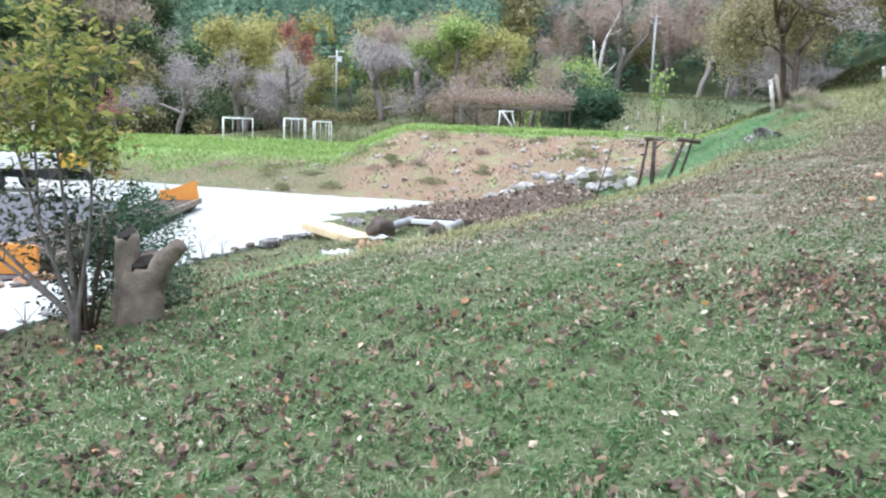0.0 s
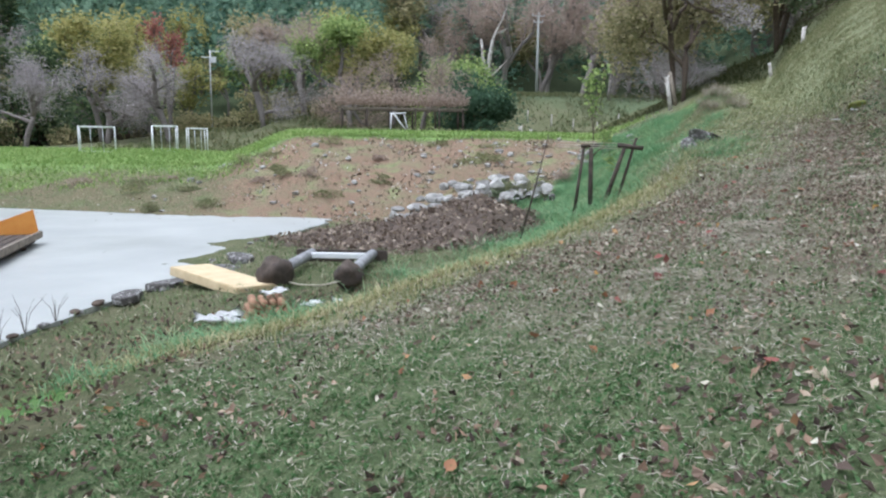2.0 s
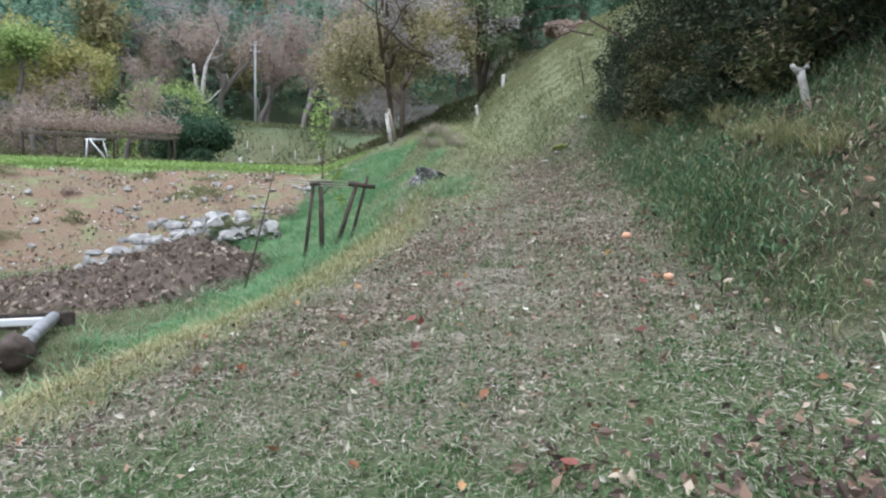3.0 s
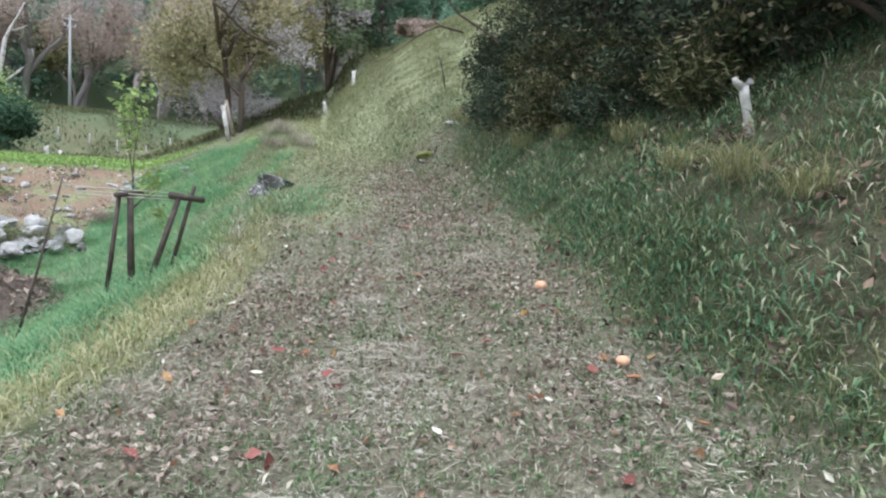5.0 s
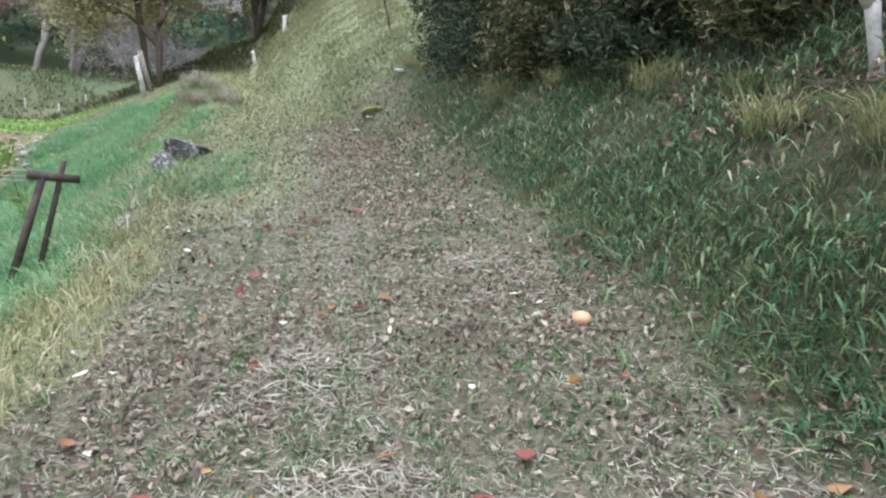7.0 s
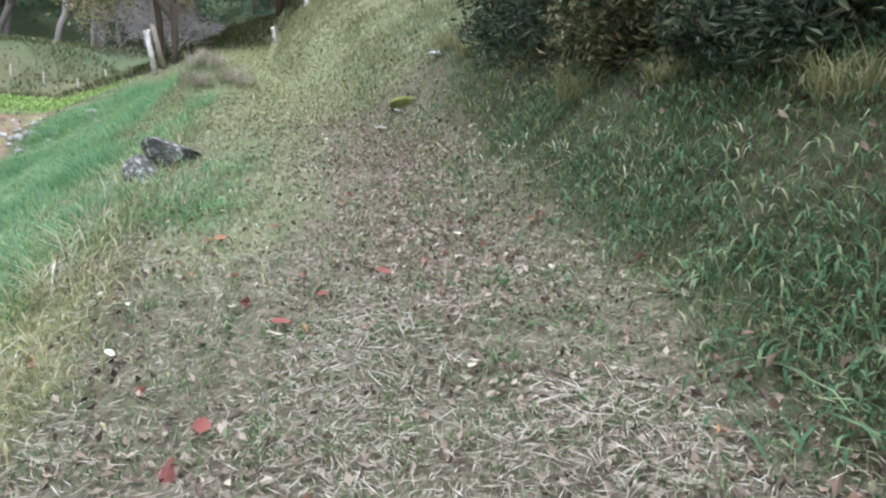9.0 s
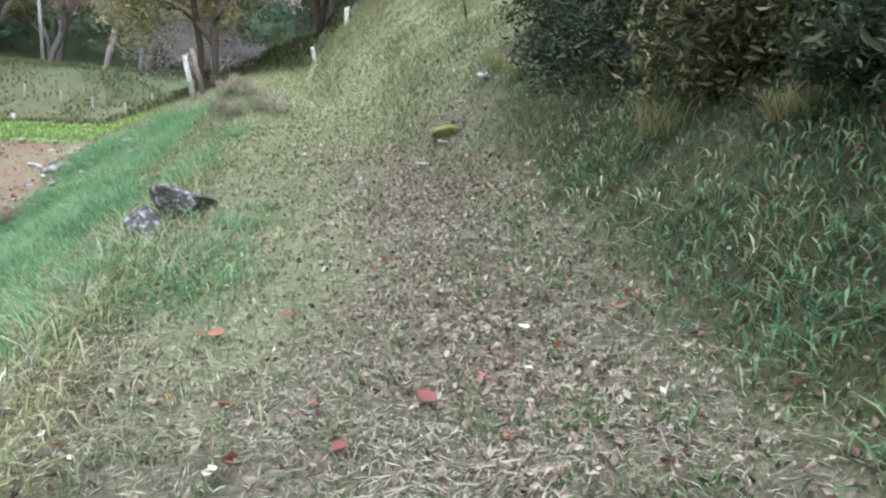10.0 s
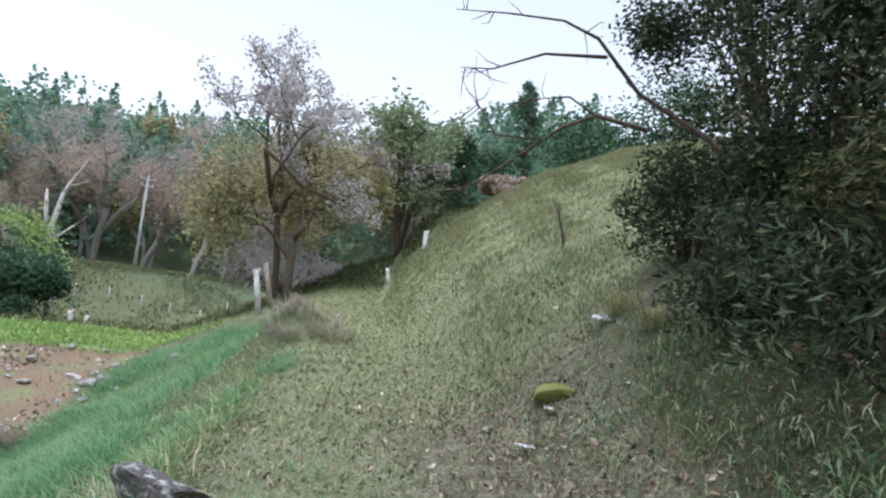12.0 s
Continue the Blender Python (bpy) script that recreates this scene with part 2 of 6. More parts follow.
def put(name, me, parent=None, label=""):
    ob = new(name, me)
    if parent is not None:
        ob.parent = parent
    return tagged(ob, label)


def part(name, bm, material, parent, label="", smooth=False):
    me = bpy.data.meshes.new(name)
    bm.to_mesh(me)
    bm.free()
    me.materials.append(material)
    for p in me.polygons:
        p.use_smooth = smooth
    return put(name, me, parent, label)


def thing(name, x, y, z, label, category, group="", rz=0.0, kind=""):
    ob = new(name)
    ob.matrix_world = pose(x, y, z, 0, 0, rz)
    return tagged(ob, label, category, group, kind)


def box(sx, sy, sz, x=0, y=0, z=0, bevel=0.01, rot=None, bm=None):
    """A bevelled box centred at x, y, z."""
    one = bmesh.new()
    bmesh.ops.create_cube(one, size=1)
    bmesh.ops.scale(one, vec=(sx, sy, sz), verts=one.verts)
    if bevel:
        bmesh.ops.bevel(one, geom=one.edges[:], offset=min(bevel, 0.3 * min(sx, sy, sz)), segments=2, affect="EDGES")
    bmesh.ops.transform(one, matrix=Matrix.Translation((x, y, z)) @ (rot or Matrix()), verts=one.verts)
    if bm is None:
        return one
    tmp = bpy.data.meshes.new("tmp")
    one.to_mesh(tmp)
    one.free()
    bm.from_mesh(tmp)
    bpy.data.meshes.remove(tmp)
    return bm


def tube(pts, radii, sides=8, seed=0, rough=0.0):
    """Tapered tube along pts: vertices and quads, with a closed tip and foot."""
    rg = np.random.default_rng(seed)
    pts, radii = np.asarray(pts, float), np.asarray(radii, float)
    d = np.gradient(pts, axis=0)
    d /= np.linalg.norm(d, axis=1)[:, None] + 1e-9
    ref = np.where(np.abs(d[:, 2:3]) > 0.9, [[1.0, 0, 0]], [[0, 0, 1.0]])
    u = np.cross(d, ref)
    u /= np.linalg.norm(u, axis=1)[:, None] + 1e-9
    w = np.cross(d, u)
    a = np.linspace(0, 2 * np.pi, sides, endpoint=False)
    r = radii[:, None] * (1 + rough * rg.normal(size=(len(pts), sides)))
    v = pts[:, None] + r[..., None] * (np.cos(a)[None, :, None] * u[:, None] + np.sin(a)[None, :, None] * w[:, None])
    n = len(pts)
    i, j = np.meshgrid(np.arange(n - 1), np.arange(sides), indexing="ij")
    q = np.stack([i * sides + j, i * sides + (j + 1) % sides, (i + 1) * sides + (j + 1) % sides, (i + 1) * sides + j], -1).reshape(-1, 4)
    v = np.vstack([v.reshape(-1, 3), pts[:1], pts[-1:]])
    k = n * sides
    cap = [[k, (s + 2) % sides, (s + 1) % sides, s] for s in range(0, sides, 2)]
    top = [[k + 1, k - sides + s, k - sides + (s + 1) % sides, k - sides + (s + 2) % sides] for s in range(0, sides, 2)]
    return v, np.vstack([q, cap, top])


def joined(parts):
    vs, fs, o = [], [], 0
    for v, f in parts:
        vs.append(v)
        fs.append(np.asarray(f) + o)
        o += len(v)
    return np.vstack(vs), np.vstack(fs)


def cards(centres, size, rg, aspect=0.5, up=0.3, normals=None):
    """Small leaf-shaped diamonds at the centres, turned at random."""
    n = len(centres)
    s = np.asarray(size) * np.ones(n) * rg.uniform(0.6, 1.3, n)
    a = rg.normal(size=(n, 3))
    a[:, 2] = a[:, 2] * (1 - up) - up * 0.4
    a /= np.linalg.norm(a, axis=1)[:, None]
    b = np.cross(a, rg.normal(size=(n, 3)))
    b /= np.linalg.norm(b, axis=1)[:, None] + 1e-9
    c = np.cross(a, b)
    c = c * (s * 0.12)[:, None]
    a, b = a * (s * 0.5)[:, None], b * (s * 0.5 * aspect)[:, None]
    v = np.stack([centres - a, centres + b + c, centres + a, centres - b + c], 1).reshape(-1, 3)
    return v, np.arange(4 * n).reshape(n, 4)


def blades(x, y, z, height, width, rg, lean=0.6):
    """Grass blades as slim bent quads rooted at x, y, z."""
    n = len(x)
    a = rg.uniform(0, 2 * np.pi, n)
    h = height * rg.uniform(0.5, 1.3, n)
    w = width * rg.uniform(0.6, 1.4, n)
    ln = h * lean * rg.uniform(0.2, 1.6, n)
    d = np.stack([np.cos(a), np.sin(a), np.zeros(n)], 1)
    s = np.stack([-np.sin(a), np.cos(a), np.zeros(n)], 1) * (w / 2)[:, None]
    root = np.stack([x, y, z], 1)
    mid = root + d * (ln * 0.35)[:, None] + np.array([0, 0, 1.0]) * (h * 0.6)[:, None]
    tip = root + d * ln[:, None] + np.array([0, 0, 1.0]) * (h * rg.uniform(0.6, 1.0, n))[:, None]
    v = np.stack([root - s * 0.6, mid + s, tip, mid - s], 1).reshape(-1, 3)
    return v, np.arange(4 * n).reshape(n, 4)


# ---- the lie of the land ----
CREST = np.array([(-5.5, -8), (-4.4, -2), (-3.7, 3), (-2.9, 5.8), (-1.3, 7.6), (0.3, 8.3), (2.2, 9.3), (3.4, 10.1), (5.3, 12.1), (6.5, 13.8), (8.0, 15.9), (10.4, 20.0), (13.5, 25.2), (18.2, 32.5), (25, 42)], float)
TOE = np.array([(2.0, -8), (2.9, -2), (3.4, 2), (3.9, 4.6), (4.4, 6.4), (5.3, 8.0), (6.7, 9.5), (9.0, 12.7), (10.9, 16.3), (13.1, 20.6), (17.2, 27.6), (22.0, 34.5), (30, 44)], float)


def off_line(line, x, y):
    """Signed distance from a polyline, positive to its right."""
    x, y = np.asarray(x, float), np.asarray(y, float)
    best, sign = np.full(x.shape, 1e9), np.ones(x.shape)
    for k, ((ax, ay), (bx, by)) in enumerate(zip(line[:-1], line[1:])):
        ex, ey = bx - ax, by - ay
        t = ((x - ax) * ex + (y - ay) * ey) / (ex * ex + ey * ey)
        t = np.clip(t, -50 if k == 0 else 0, 50 if k == len(line) - 2 else 1)
        dx, dy = x - ax - t * ex, y - ay - t * ey
        d = np.hypot(dx, dy)
        s = np.where(ex * dy - ey * dx > 0, -1.0, 1.0)
        near = d < best
        best, sign = np.where(near, d, best), np.where(near, s, sign)
    return best * sign


def step(a, b, v):
    t = np.clip((v - a) / (b - a), 0, 1)
    return t * t * (3 - 2 * t)


def wob(x, y, s, seed=0.0):
    """Cheap smooth noise in -1 to 1."""
    return (np.sin(x * s + 1.3 + seed) * np.cos(y * s * 1.13 - 0.7 * seed) + 0.6 * np.sin(x * s * 2.17 - y * s * 1.71 + seed * 2.1) + 0.35 * np.cos(x * s * 4.3 + y * s * 3.7 + seed)) / 1.95


def lowland(x, y):
    base = -0.39 + 0.24 * step(-3, -1, x) * step(20, 16, y) + 0.75 * step(1, 8, x) + 0.8 * step(7, 14, x)
    foot = 23.4 + 6.5 * step(-1, -16, x) + 1.5 * step(3, 9, x)
    edge = 32.5 + 2.0 * step(-4, -16, x)
    high = 0.95 + 1.3 * step(-4.8, -0.6, x + 0.05 * (y - 33))
    t = np.clip((y - foot) / (edge - foot), 0, 1)
    t = t + 0.07 * np.sin(t * np.pi) * wob(x, y, 0.9)
    z = base + (high - base) * t
    z = z + (0.35 + 0.2 * step(-3, -8, x)) * step(edge, edge + 9, y)
    # bank and ridge behind the terrace
    far = 50 + 12 * step(2, 10, x)
    z = z + (1.6 + 3.4 * step(0, 16, x)) * step(far, far + 12, y + 1.5 * wob(x, y, 0.15)) * step(-24, -6, x)
    return z


def hill(x, y):
    """Wooded mountains all round the valley."""
    r = np.hypot(x, y - 5)
    az = np.degrees(np.arctan2(x, y))
    start = 78 - 16 * step(-10, -30, az) + 4 * step(0, 12, az)
    rise = np.clip(r - start, 0, None)
    top = 63 + 5 * wob(az / 9.0, 0 * az, 1.0) + 10 * step(-6, -30, az)
    return top * (1 - np.exp(-rise * 0.45 / top)) * step(120, 95, np.abs(az)) + 25 * step(60, 240, r) * step(95, 120, np.abs(az))


def height(x, y):
    x, y = np.asarray(x, float), np.asarray(y, float)
    plane = 0.36 + 0.16 * (np.clip(x, -9, 40) - 1.19) + 0.05 * (np.clip(y, -40, 60) - 4.34)
    dl = -off_line(CREST, x, y)
    dr = off_line(TOE, x, y)
    low = lowland(x, y)
    slope = 0.3 + 0.13 * step(8, 12, y) - 0.18 * step(24, 31, y)
    fall = plane - slope * np.clip(dl, 0, None) ** 1.1
    k = 0.25
    m = np.clip(0.5 + 0.5 * (low - fall) / k, 0, 1)
    left = fall * (1 - m) + low * m + k * m * (1 - m)
    steep = 0.78 - 0.1 * step(10, 14, y) + 0.5 * step(18, 30, y)
    d = np.clip(dr, 0, None)
    up = 7.5 * (1 - np.exp(-steep * d * step(-0.4, 1.2, d) / 7.5))
    z = np.where(dl > 0, left, plane + up)
    z = z + hill(x, y)
    z = z + 0.035 * wob(x, y, 1.7) * step(-3.4, -2, x) + 0.012 * wob(x, y, 6.3, 2.0) + (0.06 * wob(x, y, 2.9, 1.0) + (0.16 - 0.09 * step(14, 18, y)) * wob(x, y, 0.8, 4.0)) * step(0.3, 2.5, dr)
    z = z + 0.05 * wob(x, y, 2.1, 3.0) * step(0.3, 1.2, dl) * step(8, 11, y) * step(40, 30, y)
    # cut bank behind the brow of the path
    along = np.clip(((x - 24.2) * 2.3 + (y - 42.2) * -4.6) / 26.45, 0, 1)
    z = z + (0.45 + 1.2 * along) * np.exp(-((x - 24.2 - 2.3 * along) ** 2 + (y - 42.2 + 4.6 * along) ** 2) / 3.2)
    # brown knoll at the brow beside the path
    z = z + 0.62 * np.exp(-((x - 11.75) ** 2 + (y - 21.9) ** 2) / 0.42)
    return z


PAD_Z = -0.335


def h1(x, y):
    return float(height(np.array([x]), np.array([y]))[0])


def lines_of(lo, hi, fine, far):
    """Grid lines: even and fine inside, growing outside."""
    out = list(np.arange(lo, hi + 1e-6, fine))
    s, a = fine, hi
    while a < far:
        s *= 1.09
        a += s
        out.append(a)
    s, a = fine, lo
    while a > -far:
        s *= 1.09
        a -= s
        out.insert(0, a)
    return np.array(out)


def build_ground():
    gx, gy = lines_of(-5, 12.5, 0.13, 700), lines_of(-1, 21, 0.15, 700)
    X, Y = np.meshgrid(gx, gy)
    Z = height(X, Y)
    rg = np.random.default_rng(4)
    Z = Z + rg.normal(0, 0.006, Z.shape)
    nx, ny = len(gx), len(gy)
    i, j = np.meshgrid(np.arange(ny - 1), np.arange(nx - 1), indexing="ij")
    f = np.stack([i * nx + j, i * nx + j + 1, (i + 1) * nx + j + 1, (i + 1) * nx + j], -1).reshape(-1, 4)
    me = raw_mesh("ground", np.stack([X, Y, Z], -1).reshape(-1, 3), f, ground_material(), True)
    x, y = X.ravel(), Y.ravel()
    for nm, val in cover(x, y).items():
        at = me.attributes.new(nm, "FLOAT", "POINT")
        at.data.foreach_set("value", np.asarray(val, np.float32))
    return tagged(put("ground", me), "sloping grass and earth with leaf litter", "ground", kind="structure")


def cover(x, y):
    """What covers the ground where: dirt, lawn, lush, yellow, litter, wood."""
    dl, dr = -off_line(CREST, x, y), off_line(TOE, x, y)
    n = wob(x, y, 0.8)
    foot = 23.4 + 6.5 * step(-1, -16, x) + 1.5 * step(3, 9, x)
    edge = 32.5 + 2.0 * step(-4, -16, x)
    dirt = step(foot - 2, foot + 0.5, y + n * 0.5) * step(edge + 0.6, edge - 1.2, y + n * 0.6) * step(3.9, 5.0, dl + 0.5 * n)
    dirt = np.maximum(dirt * (0.45 + 0.55 * step(-5, 1, x)), 0)
    lawn = np.maximum(step(edge - 1.0, edge + 0.4, y + n * 0.4), 0.55 * step(edge - 5.0, edge - 1.5, y + 2.0 * n) * step(0, -6, x)) * step(edge + 12, edge + 7, y) * step(17, 12, x) * step(1, 4, dl)
    lush = step(0.2, 1.3, dl + 0.35 * n + 0.75 * wob(x, y, 1.7, 4.4) + 0.9 * step(11.5, 14, y)) * step(1.9, 1.3, dl + 0.4 * n - 2.0 * step(10.5, 13, y) - 1.3 * step(17, 21, y)) * step(7.0, 8.2, y) * (0.12 + 0.88 * np.maximum(step(11.2, 13, y), step(0.9, -0.1, x))) * (1 - dirt) * step(34, 26, y) * (0.15 + 0.85 * step(-0.55, 0.25, wob(x, y, 0.85, 1.5)))
    yellow = step(-0.4, 0.1, dl + 0.25 * n) * step(2.1, 1.1, dl) * step(14, 11, y) * step(7, 8.3, y + 0.4 * x)
    litter = step(0.3, -0.6, dl) * step(0.9, -0.4, dr - 3.0 * step(11.5, 14, y))
    green = litter * step(11.0, 5.5, 0.75 * x + y + 1.2 * n)
    fresh = litter * np.maximum(step(14, 19, y + 1.5 * n), step(-1.7, -0.7, dl + 0.4 * n) * step(11, 13, y))
    fresh = np.maximum(fresh, step(0.0, 1.0, dr) * step(14, 18, y) * step(60, 45, np.hypot(x, y)))
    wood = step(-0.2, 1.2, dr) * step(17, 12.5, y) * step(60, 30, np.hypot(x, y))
    forest = step(60, 80, np.hypot(x, y - 5))
    return dict(green=green, fresh=np.clip(fresh, 0, 1), dirt=dirt, lawn=lawn, lush=lush, yellow=yellow, litter=litter, wood=np.maximum(wood, 0), forest=forest)


def ground_material():
    m, n, l, b = nodes_of("ground_cover")
    big, mid, fine = noise_tex(n, l, 0.9, 4), noise_tex(n, l, 9, 6, 0.75), noise_tex(n, l, 42, 8, 0.8)

    def patch(stops, src):
        r = ramp(n, stops)
        l.new(src.outputs["Fac"], r.inputs[0])
        return r.outputs[0]

    def att(name):
        a = n.new("ShaderNodeAttribute")
        a.attribute_name = name
        return a.outputs["Fac"]

    def edge(name, lo=0.35, hi=0.65):
        k = n.new("ShaderNodeMath")
        k.operation = "MULTIPLY_ADD"
        l.new(mid.outputs["Fac"], k.inputs[0])
        k.inputs[1].default_value = 0.6
        s = n.new("ShaderNodeMath")
        s.operation = "SUBTRACT"
        l.new(att(name), s.inputs[0])
        s.inputs[1].default_value = 0.3
        l.new(s.outputs[0], k.inputs[2])
        r = n.new("ShaderNodeMapRange")
        r.inputs["From Min"].default_value, r.inputs["From Max"].default_value = lo, hi
        l.new(k.outputs[0], r.inputs["Value"])
        return r.outputs[0]

    turf = mixrgb(n, l, patch([(0.3, (0.08, 0.1, 0.045)), (0.5, (0.13, 0.145, 0.07)), (0.7, (0.2, 0.18, 0.11))], mid), patch([(0.35, (0.08, 0.105, 0.045)), (0.65, (0.19, 0.17, 0.11))], big), 0.5)
    col = mixrgb(n, l, turf, patch([(0.3, (0.1, 0.095, 0.06)), (0.55, (0.22, 0.205, 0.14)), (0.75, (0.34, 0.31, 0.23))], mid), edge("litter"))
    col = mixrgb(n, l, col, patch([(0.3, (0.07, 0.1, 0.045)), (0.55, (0.14, 0.18, 0.085)), (0.75, (0.24, 0.23, 0.15))], mid), edge("green"))
    col = mixrgb(n, l, col, patch([(0.3, (0.18, 0.21, 0.11)), (0.55, (0.26, 0.275, 0.155)), (0.75, (0.35, 0.34, 0.215))], mid), edge("fresh"))
    col = mixrgb(n, l, col, patch([(0.3, (0.1, 0.2, 0.06)), (0.7, (0.17, 0.28, 0.09))], mid), edge("lush"))
    col = mixrgb(n, l, col, patch([(0.3, (0.2, 0.22, 0.1)), (0.7, (0.33, 0.32, 0.18))], mid), edge("yellow"))
    col = mixrgb(n, l, col, patch([(0.3, (0.19, 0.31, 0.09)), (0.7, (0.28, 0.38, 0.14))], mid), edge("lawn"))
    col = mixrgb(n, l, col, patch([(0.34, (0.23, 0.25, 0.12)), (0.45, (0.235, 0.185, 0.12)), (0.6, (0.25, 0.165, 0.115)), (0.7, (0.23, 0.24, 0.12))], big), edge("dirt"))
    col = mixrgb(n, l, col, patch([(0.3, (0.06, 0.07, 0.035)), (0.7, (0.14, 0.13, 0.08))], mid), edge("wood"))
    col = mixrgb(n, l, col, patch([(0.3, (0.08, 0.11, 0.06)), (0.7, (0.14, 0.17, 0.09))], mid), edge("forest"))
    grit = patch([(0.36, (0.12, 0.12, 0.12)), (0.5, (0.5, 0.5, 0.5)), (0.64, (0.9, 0.88, 0.84))], fine)
    col = mixrgb(n, l, col, grit, 0.6, "OVERLAY")
    l.new(col, b.inputs["Base Color"])
    b.inputs["Roughness"].default_value = 0.95
    b.inputs["Specular IOR Level"].default_value = 0.15
    bump(n, l, b, fine.outputs["Fac"], 0.9, 0.03)
    return m


build_ground()


def scatter(rg, n, x0, x1, y0, y1, weight):
    """n tries in a rectangle, kept with the odds that weight(x, y) gives."""
    x, y = rg.uniform(x0, x1, n), rg.uniform(y0, y1, n)
    keep = rg.uniform(0, 1, n) < weight(x, y)
    x, y = x[keep], y[keep]
    return x, y, height(x, y)


RIM = [(-4.6, 3.2), (-4.1, 5.4), (-3.75, 7.0), (-3.7, 9.5), (-3.2, 11.6), (-2.6, 13.2), (-1.9, 15.0), (-1.2, 17.5), (-0.8, 19.6), (0.0, 21.6), (0.2, 23.0), (-2.0, 24.0), (-6, 25.4), (-10, 27.4), (-15, 29.8), (-22, 31.5), (-32, 33), (-34, 27), (-22, 24), (-13, 21), (-8.6, 19.5), (-6.6, 17.5), (-5.8, 12.5), (-4.95, 8.8), (-5.4, 7.7), (-5.2, 6.6), (-4.9, 5.2)]


def on_yard(x, y, ring=None):
    """Whether points lie on the yard (or in another ring)."""
    p = np.array(RIM if ring is None else ring, float)
    inside = np.zeros(np.shape(x), bool)
    for (ax, ay), (bx, by) in zip(p, np.roll(p, -1, 0)):
        cross = (ay > y) != (by > y)
        inside ^= cross & (x < (bx - ax) * (y - ay) / (by - ay + 1e-12) + ax)
    return inside


# concrete yard: one slab with an uneven verge, its back edge at the foot of the bank
def build_yard():
    rg = np.random.default_rng(3)
    pts = []
    for (ax, ay), (bx, by) in zip(RIM, RIM[1:] + RIM[:1]):
        for k in range(6):
            t = k / 6
            pts.append((ax + (bx - ax) * t + rg.normal(0, 0.06), ay + (by - ay) * t + rg.normal(0, 0.06)))
    bm = bmesh.new()
    top = [bm.verts.new((x, y, PAD_Z)) for x, y in pts]
    face = bm.faces.new(top)
    ext = bmesh.ops.extrude_face_region(bm, geom=[face])
    for v in ext["geom"]:
        if isinstance(v, bmesh.types.BMVert):
            v.co.z -= 0.3
    bmesh.ops.recalc_face_normals(bm, faces=bm.faces[:])
    bmesh.ops.triangulate(bm, faces=bm.faces[:])
    ob = part("pavement", bm, CONCRETE, None)
    return tagged(ob, "pale wet concrete yard with an uneven verge", "yard", kind="structure")


build_yard()


# asphalt road bending away, with its white edge line
def ribbon(line, wide, z, thick, wob_amp=0.0, seed=0):
    rg = np.random.default_rng(seed)
    pts = np.array(line, float)
    t = np.linspace(0, len(pts) - 1, 6 * len(pts))
    x, y = np.interp(t, np.arange(len(pts)), pts[:, 0]), np.interp(t, np.arange(len(pts)), pts[:, 1])
    d = np.stack([np.gradient(x), np.gradient(y)], 1)
    d /= np.linalg.norm(d, axis=1)[:, None]
    nrm = np.stack([-d[:, 1], d[:, 0]], 1) * wide / 2
    c = np.stack([x, y], 1) + rg.normal(0, wob_amp, (len(x), 2))
    n = len(x)
    bm = bmesh.new()
    rows = []
    for k in range(n):
        a, b = c[k] + nrm[k], c[k] - nrm[k]
        rows.append([bm.verts.new((*a, z)), bm.verts.new((*b, z)), bm.verts.new((*b, z - thick)), bm.verts.new((*a, z - thick))])
    for r, q in zip(rows[:-1], rows[1:]):
        for k in range(4):
            bm.faces.new((r[k], q[k], q[(k + 1) % 4], r[(k + 1) % 4]))
    bmesh.ops.recalc_face_normals(bm, faces=bm.faces[:])
    return bm


ASPHALT_PALE = surface("pale_wet_asphalt", (0.1, 0.12, 0.14), (0.15, 0.17, 0.195), 0.8, 0.5, 0, 0.3, 100)


def slab_of(ring, z, thick):
    bm = bmesh.new()
    f = bm.faces.new([bm.verts.new((x, y, z)) for x, y in ring])
    e = bmesh.ops.extrude_face_region(bm, geom=[f])
    for v in e["geom"]:
        if isinstance(v, bmesh.types.BMVert):
            v.co.z -= thick
    bmesh.ops.recalc_face_normals(bm, faces=bm.faces[:])
    bmesh.ops.triangulate(bm, faces=bm.faces[:])
    return bm


EDGE = [(-4.3, -30), (-4.2, 2.5), (-4.75, 5.6), (-5.9, 7.8), (-7.4, 10.5), (-9.6, 12.8), (-13, 15), (-20, 18), (-45, 24)]
tagged(part("road", slab_of(EDGE + [(-45, -30)], PAD_Z + 0.006, 0.4), ASPHALT_PALE, None), "pale grey asphalt lane bending past the yard", "road", kind="structure")
DRIVE = [(-5.9, 7.9), (-7.4, 10.6), (-9.6, 12.9), (-13, 15.1), (-20, 18.1), (-36, 22), (-36, 27), (-22, 24), (-13, 21), (-8.6, 19.5), (-6.6, 17.5), (-5.8, 12.5), (-5.0, 8.8)]
tagged(part("driveway", slab_of(DRIVE, PAD_Z + 0.002, 0.4), ASPHALT, None), "dark worn asphalt between yard and lane", "driveway", kind="structure")
edge_line = part("edge_line", ribbon([(x - 0.12, y - 0.1) for x, y in EDGE], 0.07, PAD_Z + 0.014, 0.03, 0.012), STONE_PALE, None)
tagged(edge_line, "worn white line along the road edge", "road marking", kind="structure")


